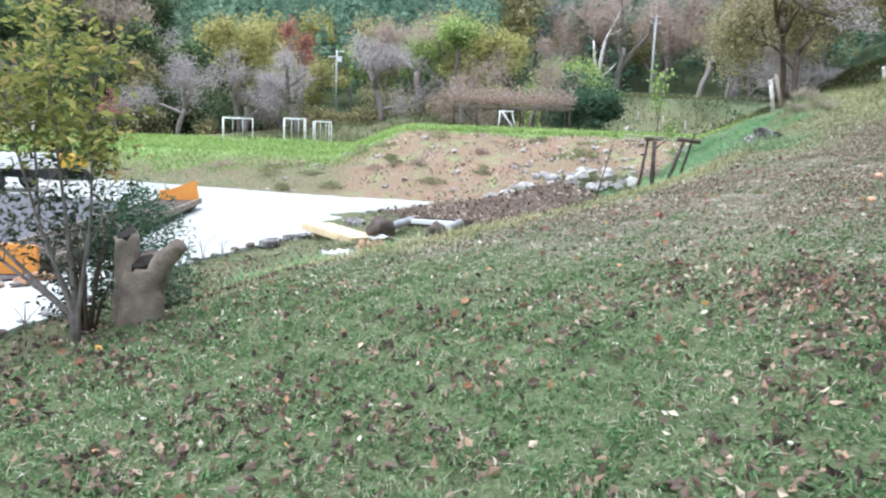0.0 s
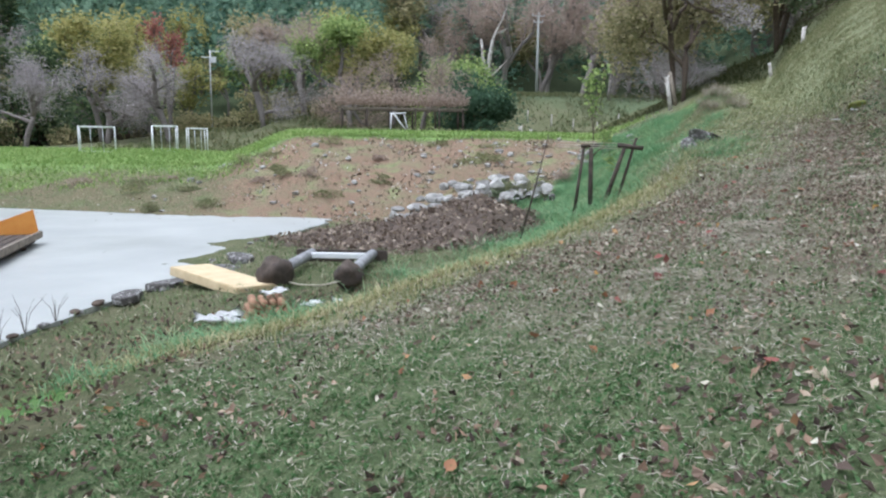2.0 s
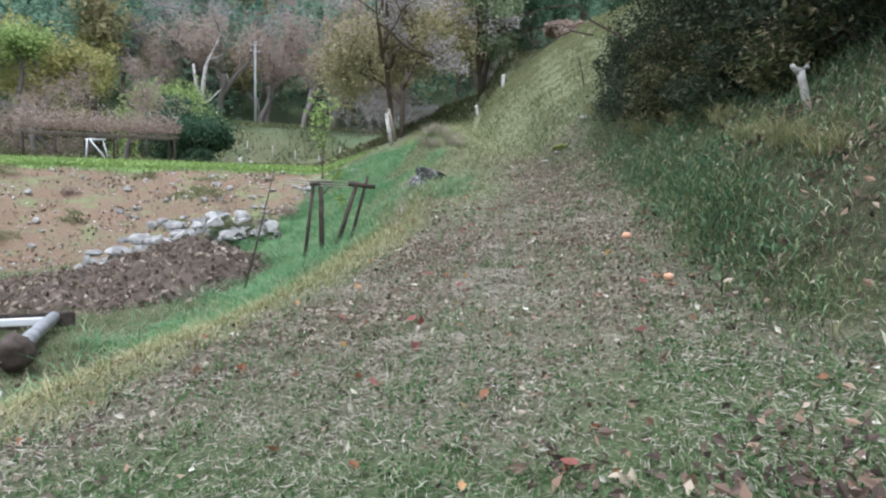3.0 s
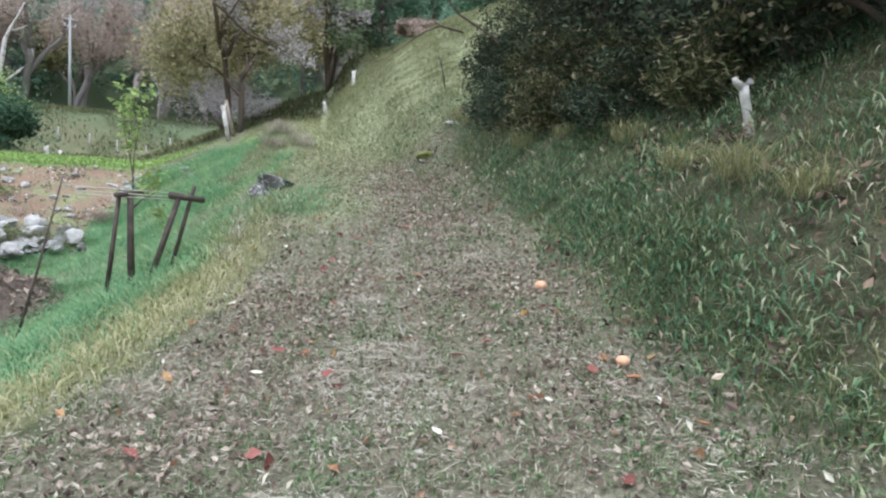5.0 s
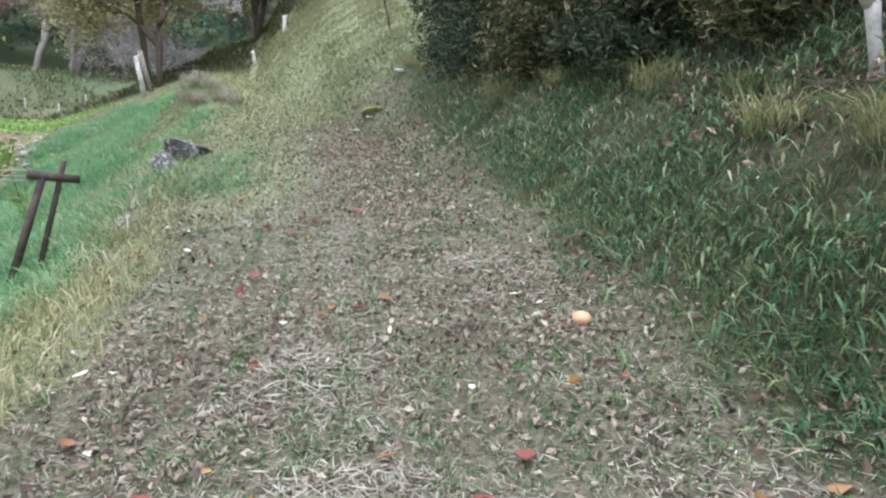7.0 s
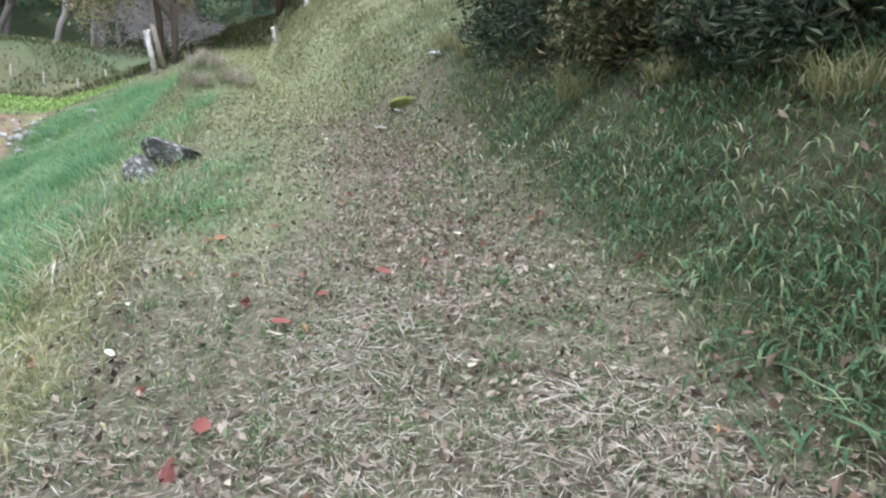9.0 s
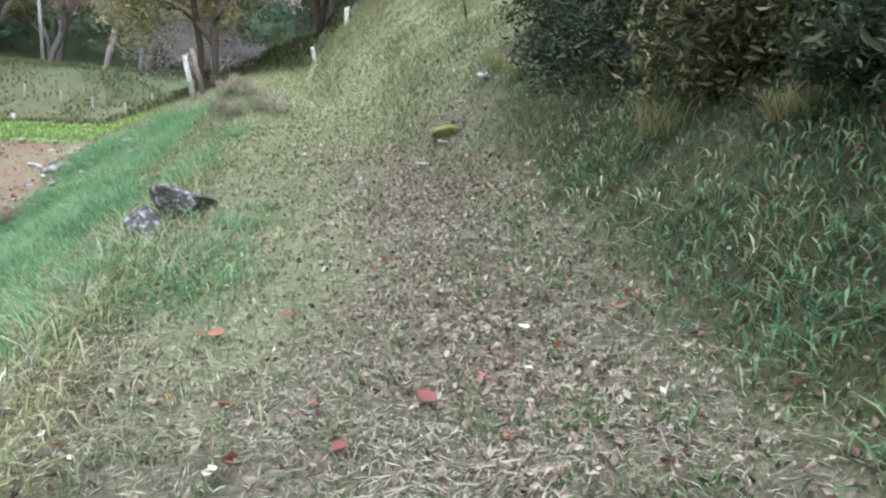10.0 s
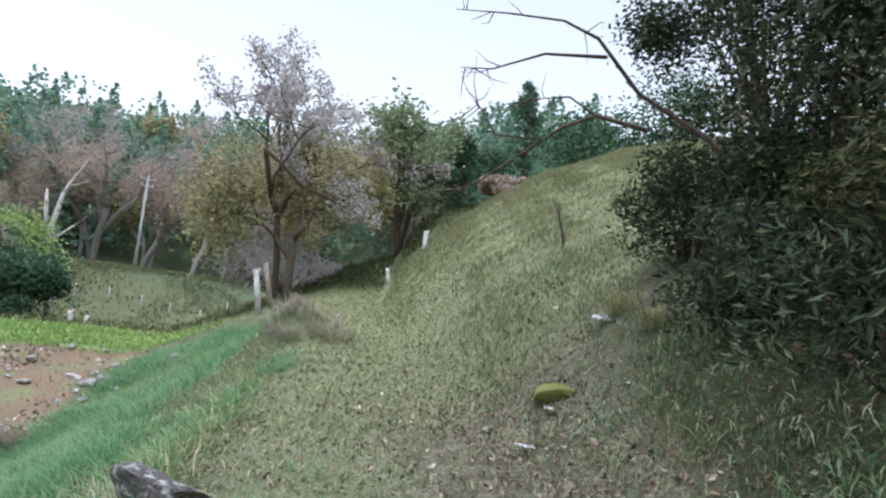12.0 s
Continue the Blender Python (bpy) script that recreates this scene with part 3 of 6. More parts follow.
# ---- trees ----
def limbs(rg, base, way, length, radius, depth, spread=0.6, lift=0.15, kids=3, out=None, tips=None):
    """A forking set of limbs: tubes into out, ends and outer stretches into tips."""
    n = 5
    pts = [np.array(base, float)]
    d = np.array(way, float)
    for k in range(n):
        d = d + rg.normal(0, 0.13, 3) + np.array([0, 0, lift * 0.2])
        d /= np.linalg.norm(d)
        pts.append(pts[-1] + d * length / n)
    rad = radius * np.linspace(1, 0.5, n + 1)
    out.append(tube(pts, rad, 4 if depth == 0 else 6 if radius < 0.08 else 8, rg.integers(1e6), 0.06))
    if depth == 0:
        tips.extend(pts[2:])
        return
    for k in range(kids):
        at = pts[-1] if k == 0 else pts[rg.integers(2, n + 1)]
        e = d + rg.normal(0, spread, 3) + np.array([0, 0, lift])
        e /= np.linalg.norm(e)
        limbs(rg, at, e, length * rg.uniform(0.55, 0.8), radius * 0.52, depth - 1, spread, lift, kids, out, tips)


def tree(name, label, x, y, tall, crown, trunk_r, leaf, count, size, bark=BARK, seed=1, trunk=0.25, stems=1, lean=(0, 0), spread=0.75, depth=3, flat=1.0, aspect=0.5, z=None, group="", category="tree", squeeze=0.45, loose=0.12):
    """tall: full height; crown: radius; count leaves of that size gathered round the limb ends."""
    rg = np.random.default_rng(seed)
    top = thing(name, x, y, h1(x, y) - 0.05 if z is None else z, label, category, group)
    tubes, tips = [], []
    for s in range(stems):
        a = 2 * np.pi * (s + rg.uniform(0, 0.6)) / max(stems, 1)
        w = np.array([lean[0] + (0.45 * np.cos(a) if stems > 1 else 0), lean[1] + (0.45 * np.sin(a) if stems > 1 else 0), 1.0])
        w /= np.linalg.norm(w)
        limbs(rg, (0.12 * np.cos(a) * (stems > 1), 0.12 * np.sin(a) * (stems > 1), -0.1), w, tall * max(trunk, 0.2) + 0.1, trunk_r, depth, spread, 0.25, 3, tubes, tips)
    v, f = joined(tubes)
    tips = np.array(tips)
    # bring the limbs to the wanted height and breadth
    zmax, rmax = np.percentile(tips[:, 2], 97), np.percentile(np.hypot(tips[:, 0] - lean[0] * tall * 0.5, tips[:, 1] - lean[1] * tall * 0.5), 92) + 1e-6
    sz, sr = tall * 0.93 / zmax, min(crown * 0.92 / rmax, 3.0)

    def fit_shape(p):
        p = p.copy()
        k = np.clip(p[:, 2] / (tall * 0.25), 0, 1)[:, None]
        p[:, :2] *= 1 + (sr - 1) * k
        p[:, 2] *= sz
        return p

    v, tips = fit_shape(v), fit_shape(tips)
    put("trunk", raw_mesh("trunk", v, f, bark, True), top)
    if count:
        pick = tips[rg.integers(0, len(tips), count)]
        c = pick + rg.normal(0, crown * loose, (count, 3)) * np.array([1, 1, squeeze / 0.45 * 0.8])
        put("crown", raw_mesh("crown", *cards(c, size, rg, aspect), leaf), top)
    return top


def bush(name, label, x, y, tall, wide, leaf, count, size, seed=1, bark=BARK, z=None, category="bush", group="", aspect=0.5, deep=None):
    """A dense bush: leaves in many uneven clumps over short stems."""
    rg = np.random.default_rng(seed)
    top = thing(name, x, y, h1(x, y) - 0.05 if z is None else z, label, category, group)
    deep = deep or wide
    k = 26
    a, r = rg.uniform(0, 2 * np.pi, k), np.sqrt(rg.uniform(0.02, 1, k))
    hz = rg.uniform(0.15, 1, k)
    shape = np.sqrt(np.clip(1 - (hz - 0.35) ** 2 * 1.9, 0.1, 1))
    cl = np.stack([np.cos(a) * r * wide / 2 * shape, np.sin(a) * r * deep / 2 * shape, hz * tall * 0.85], 1)
    stems = []
    for c in cl[:14]:
        stems.append(tube([(c[0] * 0.1, c[1] * 0.1, -0.1), (c[0] * 0.45, c[1] * 0.45, c[2] * 0.5), tuple(c)], [0.03 * tall / 2, 0.02 * tall / 2, 0.006], 5, 1, 0.1))
    put("stem", raw_mesh("stem", *joined(stems), bark, True), top)
    w = rg.dirichlet(np.ones(k) * 2.0)
    idx = rg.choice(k, count, p=w)
    d = rg.normal(size=(count, 3))
    d /= np.linalg.norm(d, axis=1)[:, None]
    rad = rg.uniform(0.55, 1.08, count) * 0.27
    c = cl[idx] + d * rad[:, None] * np.array([wide, deep, tall * 0.8]) * rg.uniform(0.6, 1.2, k)[idx][:, None]
    c[:, 2] = np.clip(c[:, 2], 0.02, None)
    put("crown", raw_mesh("crown", *cards(c, size, rg, aspect), leaf), top)
    return top


# young multi-stemmed tree beside the stump
def young_tree():
    rg = np.random.default_rng(11)
    top = thing("young_tree", -2.88, 5.62, h1(-2.88, 5.62) - 0.04, "slender many-stemmed young tree with yellow-green leaves", "tree")
    tubes, tips = [], []
    heads = [(-0.95, -0.1, 1.75), (-0.6, 0.3, 2.2), (-0.15, 0.1, 2.75), (0.3, -0.1, 2.4), (-1.15, 0.3, 1.35), (-0.35, -0.25, 2.35)]
    for hx, hy, hz in heads:
        p = [(0, 0, -0.05), (0.0 + hx * 0.05, hy * 0.05, 0.3), (hx * 0.58, hy * 0.5, 0.3 + (hz - 0.3) * 0.38), (hx * 0.85 + rg.normal(0, 0.05), hy * 0.8, hz * 0.78), (hx, hy, hz)]
        tubes.append(tube(p, [0.03, 0.022, 0.013, 0.008, 0.004], 6, 3, 0.05))
        a = np.array(p)
        for k in range(16):
            t = rg.uniform(1.6, 4)
            b = np.array([np.interp(t, range(5), a[:, i]) for i in range(3)])
            e = b + rg.normal(0, 0.16, 3) + np.array([0, 0, 0.22])
            tubes.append(tube([b, (b + e) / 2 + rg.normal(0, 0.02, 3), e], [0.006, 0.004, 0.002], 4, 1))
            tips += [e, (b + e) / 2]
    put("trunk", raw_mesh("trunk", *joined(tubes), BARK_GREY, True), top)
    tips = np.array(tips)
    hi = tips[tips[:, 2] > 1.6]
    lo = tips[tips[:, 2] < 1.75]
    c = hi[rg.integers(0, len(hi), 1900)] + rg.normal(0, 0.1, (1900, 3))
    put("crown", raw_mesh("crown", *cards(c, 0.095, rg, 0.42, 0.5), F_YELLOWGREEN), top, "yellow-green drooping leaves")
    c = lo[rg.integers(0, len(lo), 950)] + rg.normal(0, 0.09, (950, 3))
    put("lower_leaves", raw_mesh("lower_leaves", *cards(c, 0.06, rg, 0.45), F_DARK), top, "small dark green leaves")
    return top


young_tree()
bush("shrub", "dense dark green shrub behind the stump", -2.95, 6.9, 1.5, 1.1, F_PINE, 5200, 0.065, 21, aspect=0.28)
bush("shrub", "thin dark green shrub beside the young tree", -3.05, 6.1, 1.5, 0.7, F_DARK, 900, 0.06, 22)


def stump():
    """Broken stump: a squat butt, a hollow pipe of a stem and a slanting prong, about 0.45 m across."""
    rg = np.random.default_rng(5)
    x, y = -2.56, 6.14
    top = thing("tree_stump", x, y, h1(x, y) - 0.06, "hollow grey-brown tree stump with a broken fork", "stump", rz=-22)

    def rough_tube(name, pts, radii, hollow, seed, label=""):
        n = 16
        p = np.array(pts, float)
        t = np.linspace(0, len(p) - 1, 12)
        q = np.stack([np.interp(t, range(len(p)), p[:, i]) for i in range(3)], 1)
        r = np.interp(t, range(len(p)), radii)
        v, f = tube(q, r, n, seed, 0.045)
        if hollow:
            # sink the closed end into a bowl and leave a ragged rim
            ring = slice(11 * n, 12 * n)
            v[ring, 2] += rg.uniform(-0.03, 0.03, n) + 0.45 * (v[ring, 1] - p[-1][1])
            v[-1, 2] -= 0.22
        put(name, raw_mesh(name, v, f, STUMPWOOD, True), top, label)

    rough_tube("butt", [(0.0, 0, -0.05), (0.0, 0, 0.12), (0.02, 0, 0.35), (0.03, 0, 0.6)], [0.26, 0.2, 0.18, 0.15], True, 3)
    rough_tube("hollow_stem", [(-0.13, -0.02, 0.0), (-0.13, -0.02, 0.4), (-0.125, -0.02, 0.84)], [0.15, 0.11, 0.1], True, 4, "hollow upright stem with a pale broken rim")
    # near-black discs over the bowls paint in the shade inside the hollows
    for cx, cy, cz, r in ((-0.125, -0.02, 0.84, 0.075), (0.04, 0.0, 0.6, 0.1)):
        v, f = tube([(cx, cy, cz - 0.1), (cx, cy, cz + 0.012)], [r, r], 14)
        v[:, 2] += 0.45 * (v[:, 1] - cy)
        put("hollow", raw_mesh("hollow", v, f, HOLLOW_SHADE), top, "near-black disc painted as the shade inside the hollow")
    rough_tube("prong", [(0.08, 0.04, 0.38), (0.2, 0.05, 0.6), (0.4, 0.07, 0.78)], [0.13, 0.095, 0.065], False, 5, "slanting broken limb of the stump")


# near-black colour standing in for shade inside the stump
HOLLOW_SHADE = surface("hollow_shade_wood", (0.012, 0.01, 0.008), (0.035, 0.028, 0.022), 12, 0.95, 0, 0.6, 60)
STUMPWOOD = surface("stump_wood", (0.14, 0.11, 0.085), (0.4, 0.34, 0.27), 4, 0.95, 0, 0.9, 45, (0.09, 0.06, 0.045))
stump()


# ---- lying frame with root clods, board, firewood ----
def clod(rg, r):
    bm = bmesh.new()
    bmesh.ops.create_icosphere(bm, subdivisions=3, radius=r)
    for v in bm.verts:
        v.co *= 1 + 0.3 * noise.noise(v.co * 7 + Vector((r * 50, 3, 1))) + 0.22 * noise.noise(v.co * 19)
        v.co.y *= 0.9
    return bm


def lying_frame():
    top = thing("uprooted_frame", -0.37, 11.8, h1(-0.2, 12.2), "uprooted grey post frame lying with soil clods on its feet", "frame", rz=-13)
    rg = np.random.default_rng(8)
    for k, x in enumerate((-0.45, 0.55)):
        v, f = tube([(x, 0.05, 0.17), (x + 0.02, 1.0, 0.17), (x + 0.04, 2.0, 0.16)], [0.085, 0.082, 0.08], 14, k)
        p = put("post", raw_mesh("post", v, f, GREYPIPE, True), top)
        bm = clod(rg, 0.235 if k == 0 else 0.19)
        bmesh.ops.translate(bm, vec=(x, 0.0, 0.18), verts=bm.verts)
        part("root_clod", bm, DARKWOOD, p, "dark soil clod round the foot of the post", True)
    part("board", box(1.5, 0.07, 0.2, 0.08, 2.03, 0.12, 0.012), DARKWOOD, top, "dark weathered cross board")
    part("rail", box(1.0, 0.09, 0.09, 0.07, 1.72, 0.17, 0.012), WHITEPAINT, top, "white cross rail")
    v, f = tube([(-0.4, -0.08, 0.12), (-0.1, -0.1, 0.05), (0.2, -0.12, 0.05), (0.5, -0.1, 0.12)], [0.012] * 4, 6)
    put("rope", raw_mesh("rope", v, f, ROPE, True), top, "slack pale rope between the feet")


lying_frame()


def timber_slab():
    x, y = -1.55, 12.25
    top = thing("timber_slab", x, y, h1(x, y), "fresh pale yellow timber slab lying on the verge", "timber", rz=38)
    part("slab", box(0.62, 1.75, 0.13, 0, 0, 0.12, 0.012, Euler((0.04, 0.05, 0)).to_matrix().to_4x4()), PLANK, top)
    part("batten", box(0.5, 0.09, 0.06, 0, -0.55, 0.03), PLANK, top)
    part("batten", box(0.5, 0.09, 0.06, 0, 0.55, 0.03), PLANK, top)


timber_slab()


def flagstone(x, y, s, rz, seed):
    rg = np.random.default_rng(seed)
    bm = bmesh.new()
    n = 8
    ring = [(s * rg.uniform(0.75, 1.1) * math.cos(2 * math.pi * k / n), s * 0.6 * rg.uniform(0.75, 1.1) * math.sin(2 * math.pi * k / n)) for k in range(n)]
    f = bm.faces.new([bm.verts.new((a, b, 0.0)) for a, b in ring])
    e = bmesh.ops.extrude_face_region(bm, geom=[f])
    for v in e["geom"]:
        if isinstance(v, bmesh.types.BMVert):
            v.co.z += 0.11 + rg.normal(0, 0.01)
    bmesh.ops.recalc_face_normals(bm, faces=bm.faces[:])
    bmesh.ops.bevel(bm, geom=bm.edges[:], offset=0.015, segments=1, affect="EDGES")
    ob = part("flagstone", bm, STONE_DARK, None)
    ob.matrix_world = pose(x, y, max(h1(x, y), PAD_Z) - 0.015, rng_tilt(rg), rng_tilt(rg), rz)
    return tagged(ob, "dark grey flat slab on the yard's verge", "stone slab", "slabs along the verge")


def rng_tilt(rg):
    return float(rg.uniform(-4, 4))


for k, (x, y, s) in enumerate([(-1.75, 13.6, 0.5), (-2.35, 13.0, 0.45), (-2.75, 12.2, 0.35), (-1.5, 14.3, 0.38)]):
    flagstone(x, y, s, 40 + 25 * k, 60 + k)


def stone(x, y, r, seed, mat, label, group="", sink=0.3, squash=0.7, name="stone", z=None, parent=None, category="stone"):
    """An angular stone: a cut icosphere."""
    rg = np.random.default_rng(seed)
    bm = bmesh.new()
    bmesh.ops.create_icosphere(bm, subdivisions=3 if name == "rock" else 2, radius=r)
    st = Vector(rg.uniform(0.7, 1.25, 3)) * 1.0
    for _ in range(13 if name == "rock" else 8):
        d = Vector(rg.normal(size=3)).normalized()
        c = rg.uniform(0.42, 0.8) * r
        for v in bm.verts:
            k = v.co.dot(d)
            if k > c:
                v.co -= d * (k - c)
    for v in bm.verts:
        v.co = Vector((v.co.x * st.x, v.co.y * st.y, v.co.z * squash * st.z)) * (1 + (0.14 if name == "rock" else 0.06) * noise.noise(v.co * 4 / r))
    ob = part(name, bm, mat, parent)
    zz = h1(x, y) if z is None else z
    ob.matrix_world = pose(x, y, zz + r * squash * (1 - 2 * sink) * 0.8, 0, 0, float(rg.uniform(0, 360)))
    if parent is None:
        tagged(ob, label, category, group)
    return ob


def firewood():
    x, y = -0.8, 10.25
    top = thing("firewood_pile", x, y, h1(x, y) - 0.02, "small pile of reddish cut logs with white sheet scraps", "firewood", rz=10)
    rg = np.random.default_rng(9)
    k = 0
    for row in range(3):
        for c in range(6 - row):
            r = rg.uniform(0.035, 0.05)
            v, f = tube([(-0.26 + c * 0.1 + row * 0.05 + rg.normal(0, 0.01), -0.2 + rg.normal(0, 0.03), 0.045 + row * 0.078), (-0.26 + c * 0.1 + row * 0.05, 0.2, 0.045 + row * 0.078)], [r, r], 10, k, 0.04)
            put("log", raw_mesh("log", v, f, BRICK, True), top)
            k += 1


def sheet_scrap(x, y, s, seed, lift=0.0, rz=0):
    rg = np.random.default_rng(seed)
    n = 7
    bm = bmesh.new()
    g = [[bm.verts.new(((i / (n - 1) - 0.5) * s * (1 + 0.2 * rg.normal() * 0.4), (j / (n - 1) - 0.5) * s * 0.6, 0.02 + 0.32 * s * abs(noise.noise(Vector((i * 0.7 + seed, j * 0.9, 0)))))) for j in range(n)] for i in range(n)]
    for i in range(n - 1):
        for j in range(n - 1):
            bm.faces.new((g[i][j], g[i + 1][j], g[i + 1][j + 1], g[i][j + 1]))
    bmesh.ops.solidify(bm, geom=bm.faces[:], thickness=0.008)
    ob = part("plastic_sheet", bm, PAPER, None, "", True)
    ob.matrix_world = pose(x, y, h1(x, y) + lift + 0.012, 0, 0, rz)
    return tagged(ob, "crumpled white plastic scrap lying on the ground", "plastic sheet", "white scraps")


firewood()
for k, (x, y, s, lift) in enumerate([(-1.3, 10.0, 0.5, 0.05), (-0.72, 10.3, 0.32, 0.24), (-0.3, 10.3, 0.3, 0.05), (-0.02, 10.38, 0.22, 0.04), (-1.12, 9.82, 0.36, 0.05)]):
    sheet_scrap(x, y, s, 70 + k, lift, 30 * k)
for k, (x, y, s) in enumerate([(11.83, 15.47, 0.27), (10.65, 15.08, 0.17), (9.9, 14.65, 0.17)]):
    sheet_scrap(x, y, s, 80 + k, 0.05, 40 * k)


# ---- the mulch mound and the rock heap ----
def mound():
    rg = np.random.default_rng(13)
    n = 70
    u, w = np.meshgrid(np.linspace(-1, 1, n), np.linspace(-1, 1, n))
    x, y = 1.75 + u * 2.9, 17.0 + w * 2.6
    r = np.hypot(u, w)
    hgt = np.clip(1 - r ** 1.7, -0.3, 1) * (0.36 + 0.62 * step(-0.1, 0.6, u))
    z = height(x, y) + hgt * (1 + 0.3 * wob(x, y, 3.1)) + rg.normal(0, 0.03, x.shape) + 0.06 * wob(x, y, 7.0) - 0.03
    i, j = np.meshgrid(np.arange(n - 1), np.arange(n - 1), indexing="ij")
    f = np.stack([i * n + j, i * n + j + 1, (i + 1) * n + j + 1, (i + 1) * n + j], -1).reshape(-1, 4)
    top = thing("soil_mound", 0, 0, 0, "heap of dark brown soil and wood chips", "soil heap")
    put("soil", raw_mesh("soil", np.stack([x, y, z], -1).reshape(-1, 3), f, MULCH, True), top)
    a = rg.integers(0, n * n, 5200)
    keep = hgt.ravel()[a] > -0.05
    a = a[keep]
    c = np.stack([x.ravel()[a], y.ravel()[a], z.ravel()[a] + 0.02], 1) + rg.normal(0, 0.03, (len(a), 3))
    put("litter", raw_mesh("litter", *cards(c, 0.13, rg, 0.5, 0), LITTER_DRY), top, "brown wood chips and leaves")


mound()
rgs = np.random.default_rng(31)
for k in range(110):
    t = rgs.uniform(0, 1)
    x, y = 1.9 + 4.3 * t + rgs.normal(0, 0.35), 20.3 + 2.4 * t + rgs.normal(0, 0.7)
    stack = rgs.uniform(0, 1) ** 1.2 * 0.85 * math.exp(-((t - 0.55) / 0.4) ** 2)
    stone(x, y, rgs.uniform(0.12, 0.32), 200 + k, STONE_PALE if rgs.uniform() < 0.45 else STONE, "broken pale grey stone in a loose heap", "stones of the heap", 0.15, 0.75, z=h1(x, y) + stack)
for k in range(110):
    t = rgs.uniform(0, 1)
    x, y = 1.7 + 4.8 * t + rgs.normal(0, 0.45), 20.0 + 2.5 * t + rgs.normal(0, 0.8)
    stone(x, y, rgs.uniform(0.05, 0.13), 1200 + k, (STONE_PALE, STONE, STONE_DARK)[k % 3], "small broken stone at the foot of the heap", "stones of the heap", 0.05, 0.9, z=h1(x, y) + 0.5 * rgs.uniform(0, 1) ** 2 * math.exp(-((t - 0.55) / 0.4) ** 2))
for k in range(9):
    t = rgs.uniform(0, 1)
    x, y = 2.2 + 4.2 * t + rgs.normal(0, 0.3), 20.2 + 2.4 * t + rgs.normal(0, 0.4)
    bush("weed_clump", "grey-green weeds growing through the stone heap", x, y, rgs.uniform(0.45, 0.9), rgs.uniform(0.6, 1.1), GRASS_SLOPE if k % 2 else F_BROW, 700, 0.09, 1500 + k, group="weeds in the stone heap", aspect=0.3)
for k in range(26):
    x, y = rgs.uniform(-9, 9), rgs.uniform(25, 31.5)
    bush("weed_clump", "low olive weeds on the bare earth slope", x, y, rgs.uniform(0.2, 0.45), rgs.uniform(0.5, 1.3), (GRASS_OLIVE, GRASS_SLOPE, F_BROWN)[k % 3], 320, 0.11, 1520 + k, group="weeds on the slope", aspect=0.3)
for k in range(70):
    x, y = rgs.uniform(-6, 13), rgs.uniform(24.5, 32)
    stone(x, y, rgs.uniform(0.05, 0.16), 300 + k, STONE_PALE if rgs.uniform() < 0.6 else STONE, "pale stone in the bare earth slope", "stones on the slope", 0.3, 0.7)
for k in range(40):
    x, y = rgs.uniform(6, 12), rgs.uniform(25, 30)
    stone(x, y, rgs.uniform(0.06, 0.2), 400 + k, STONE_PALE if rgs.uniform() < 0.6 else STONE, "pale stone in the bare earth slope", "stones on the slope", 0.3, 0.7)


def debris():
    rg = np.random.default_rng(15)
    x, y, z = scatter(rg, 26000, -16, 14, 20, 33, lambda x, y: cover(x, y)["dirt"] * (0.1 + 0.9 * step(-0.1, 0.8, wob(x, y, 1.1, 6.0))) * (0.25 + 0.75 * step(-5, 1, x)))
    ob = put("rubble", raw_mesh("rubble", *cards(np.stack([x, y, z + 0.03], 1), 0.12, rg, 0.6, 0.0), RUBBLE))
    tagged(ob, "small stones and dry stalks strewn on the bare slope", "rubble", kind="stuff")


RUBBLE = leafy("rubble", [(0.0, (0.12, 0.09, 0.07)), (0.5, (0.3, 0.24, 0.18)), (0.8, (0.46, 0.42, 0.37)), (1.0, (0.72, 0.69, 0.64))], 0.9, 0.0, 1.0)
debris()


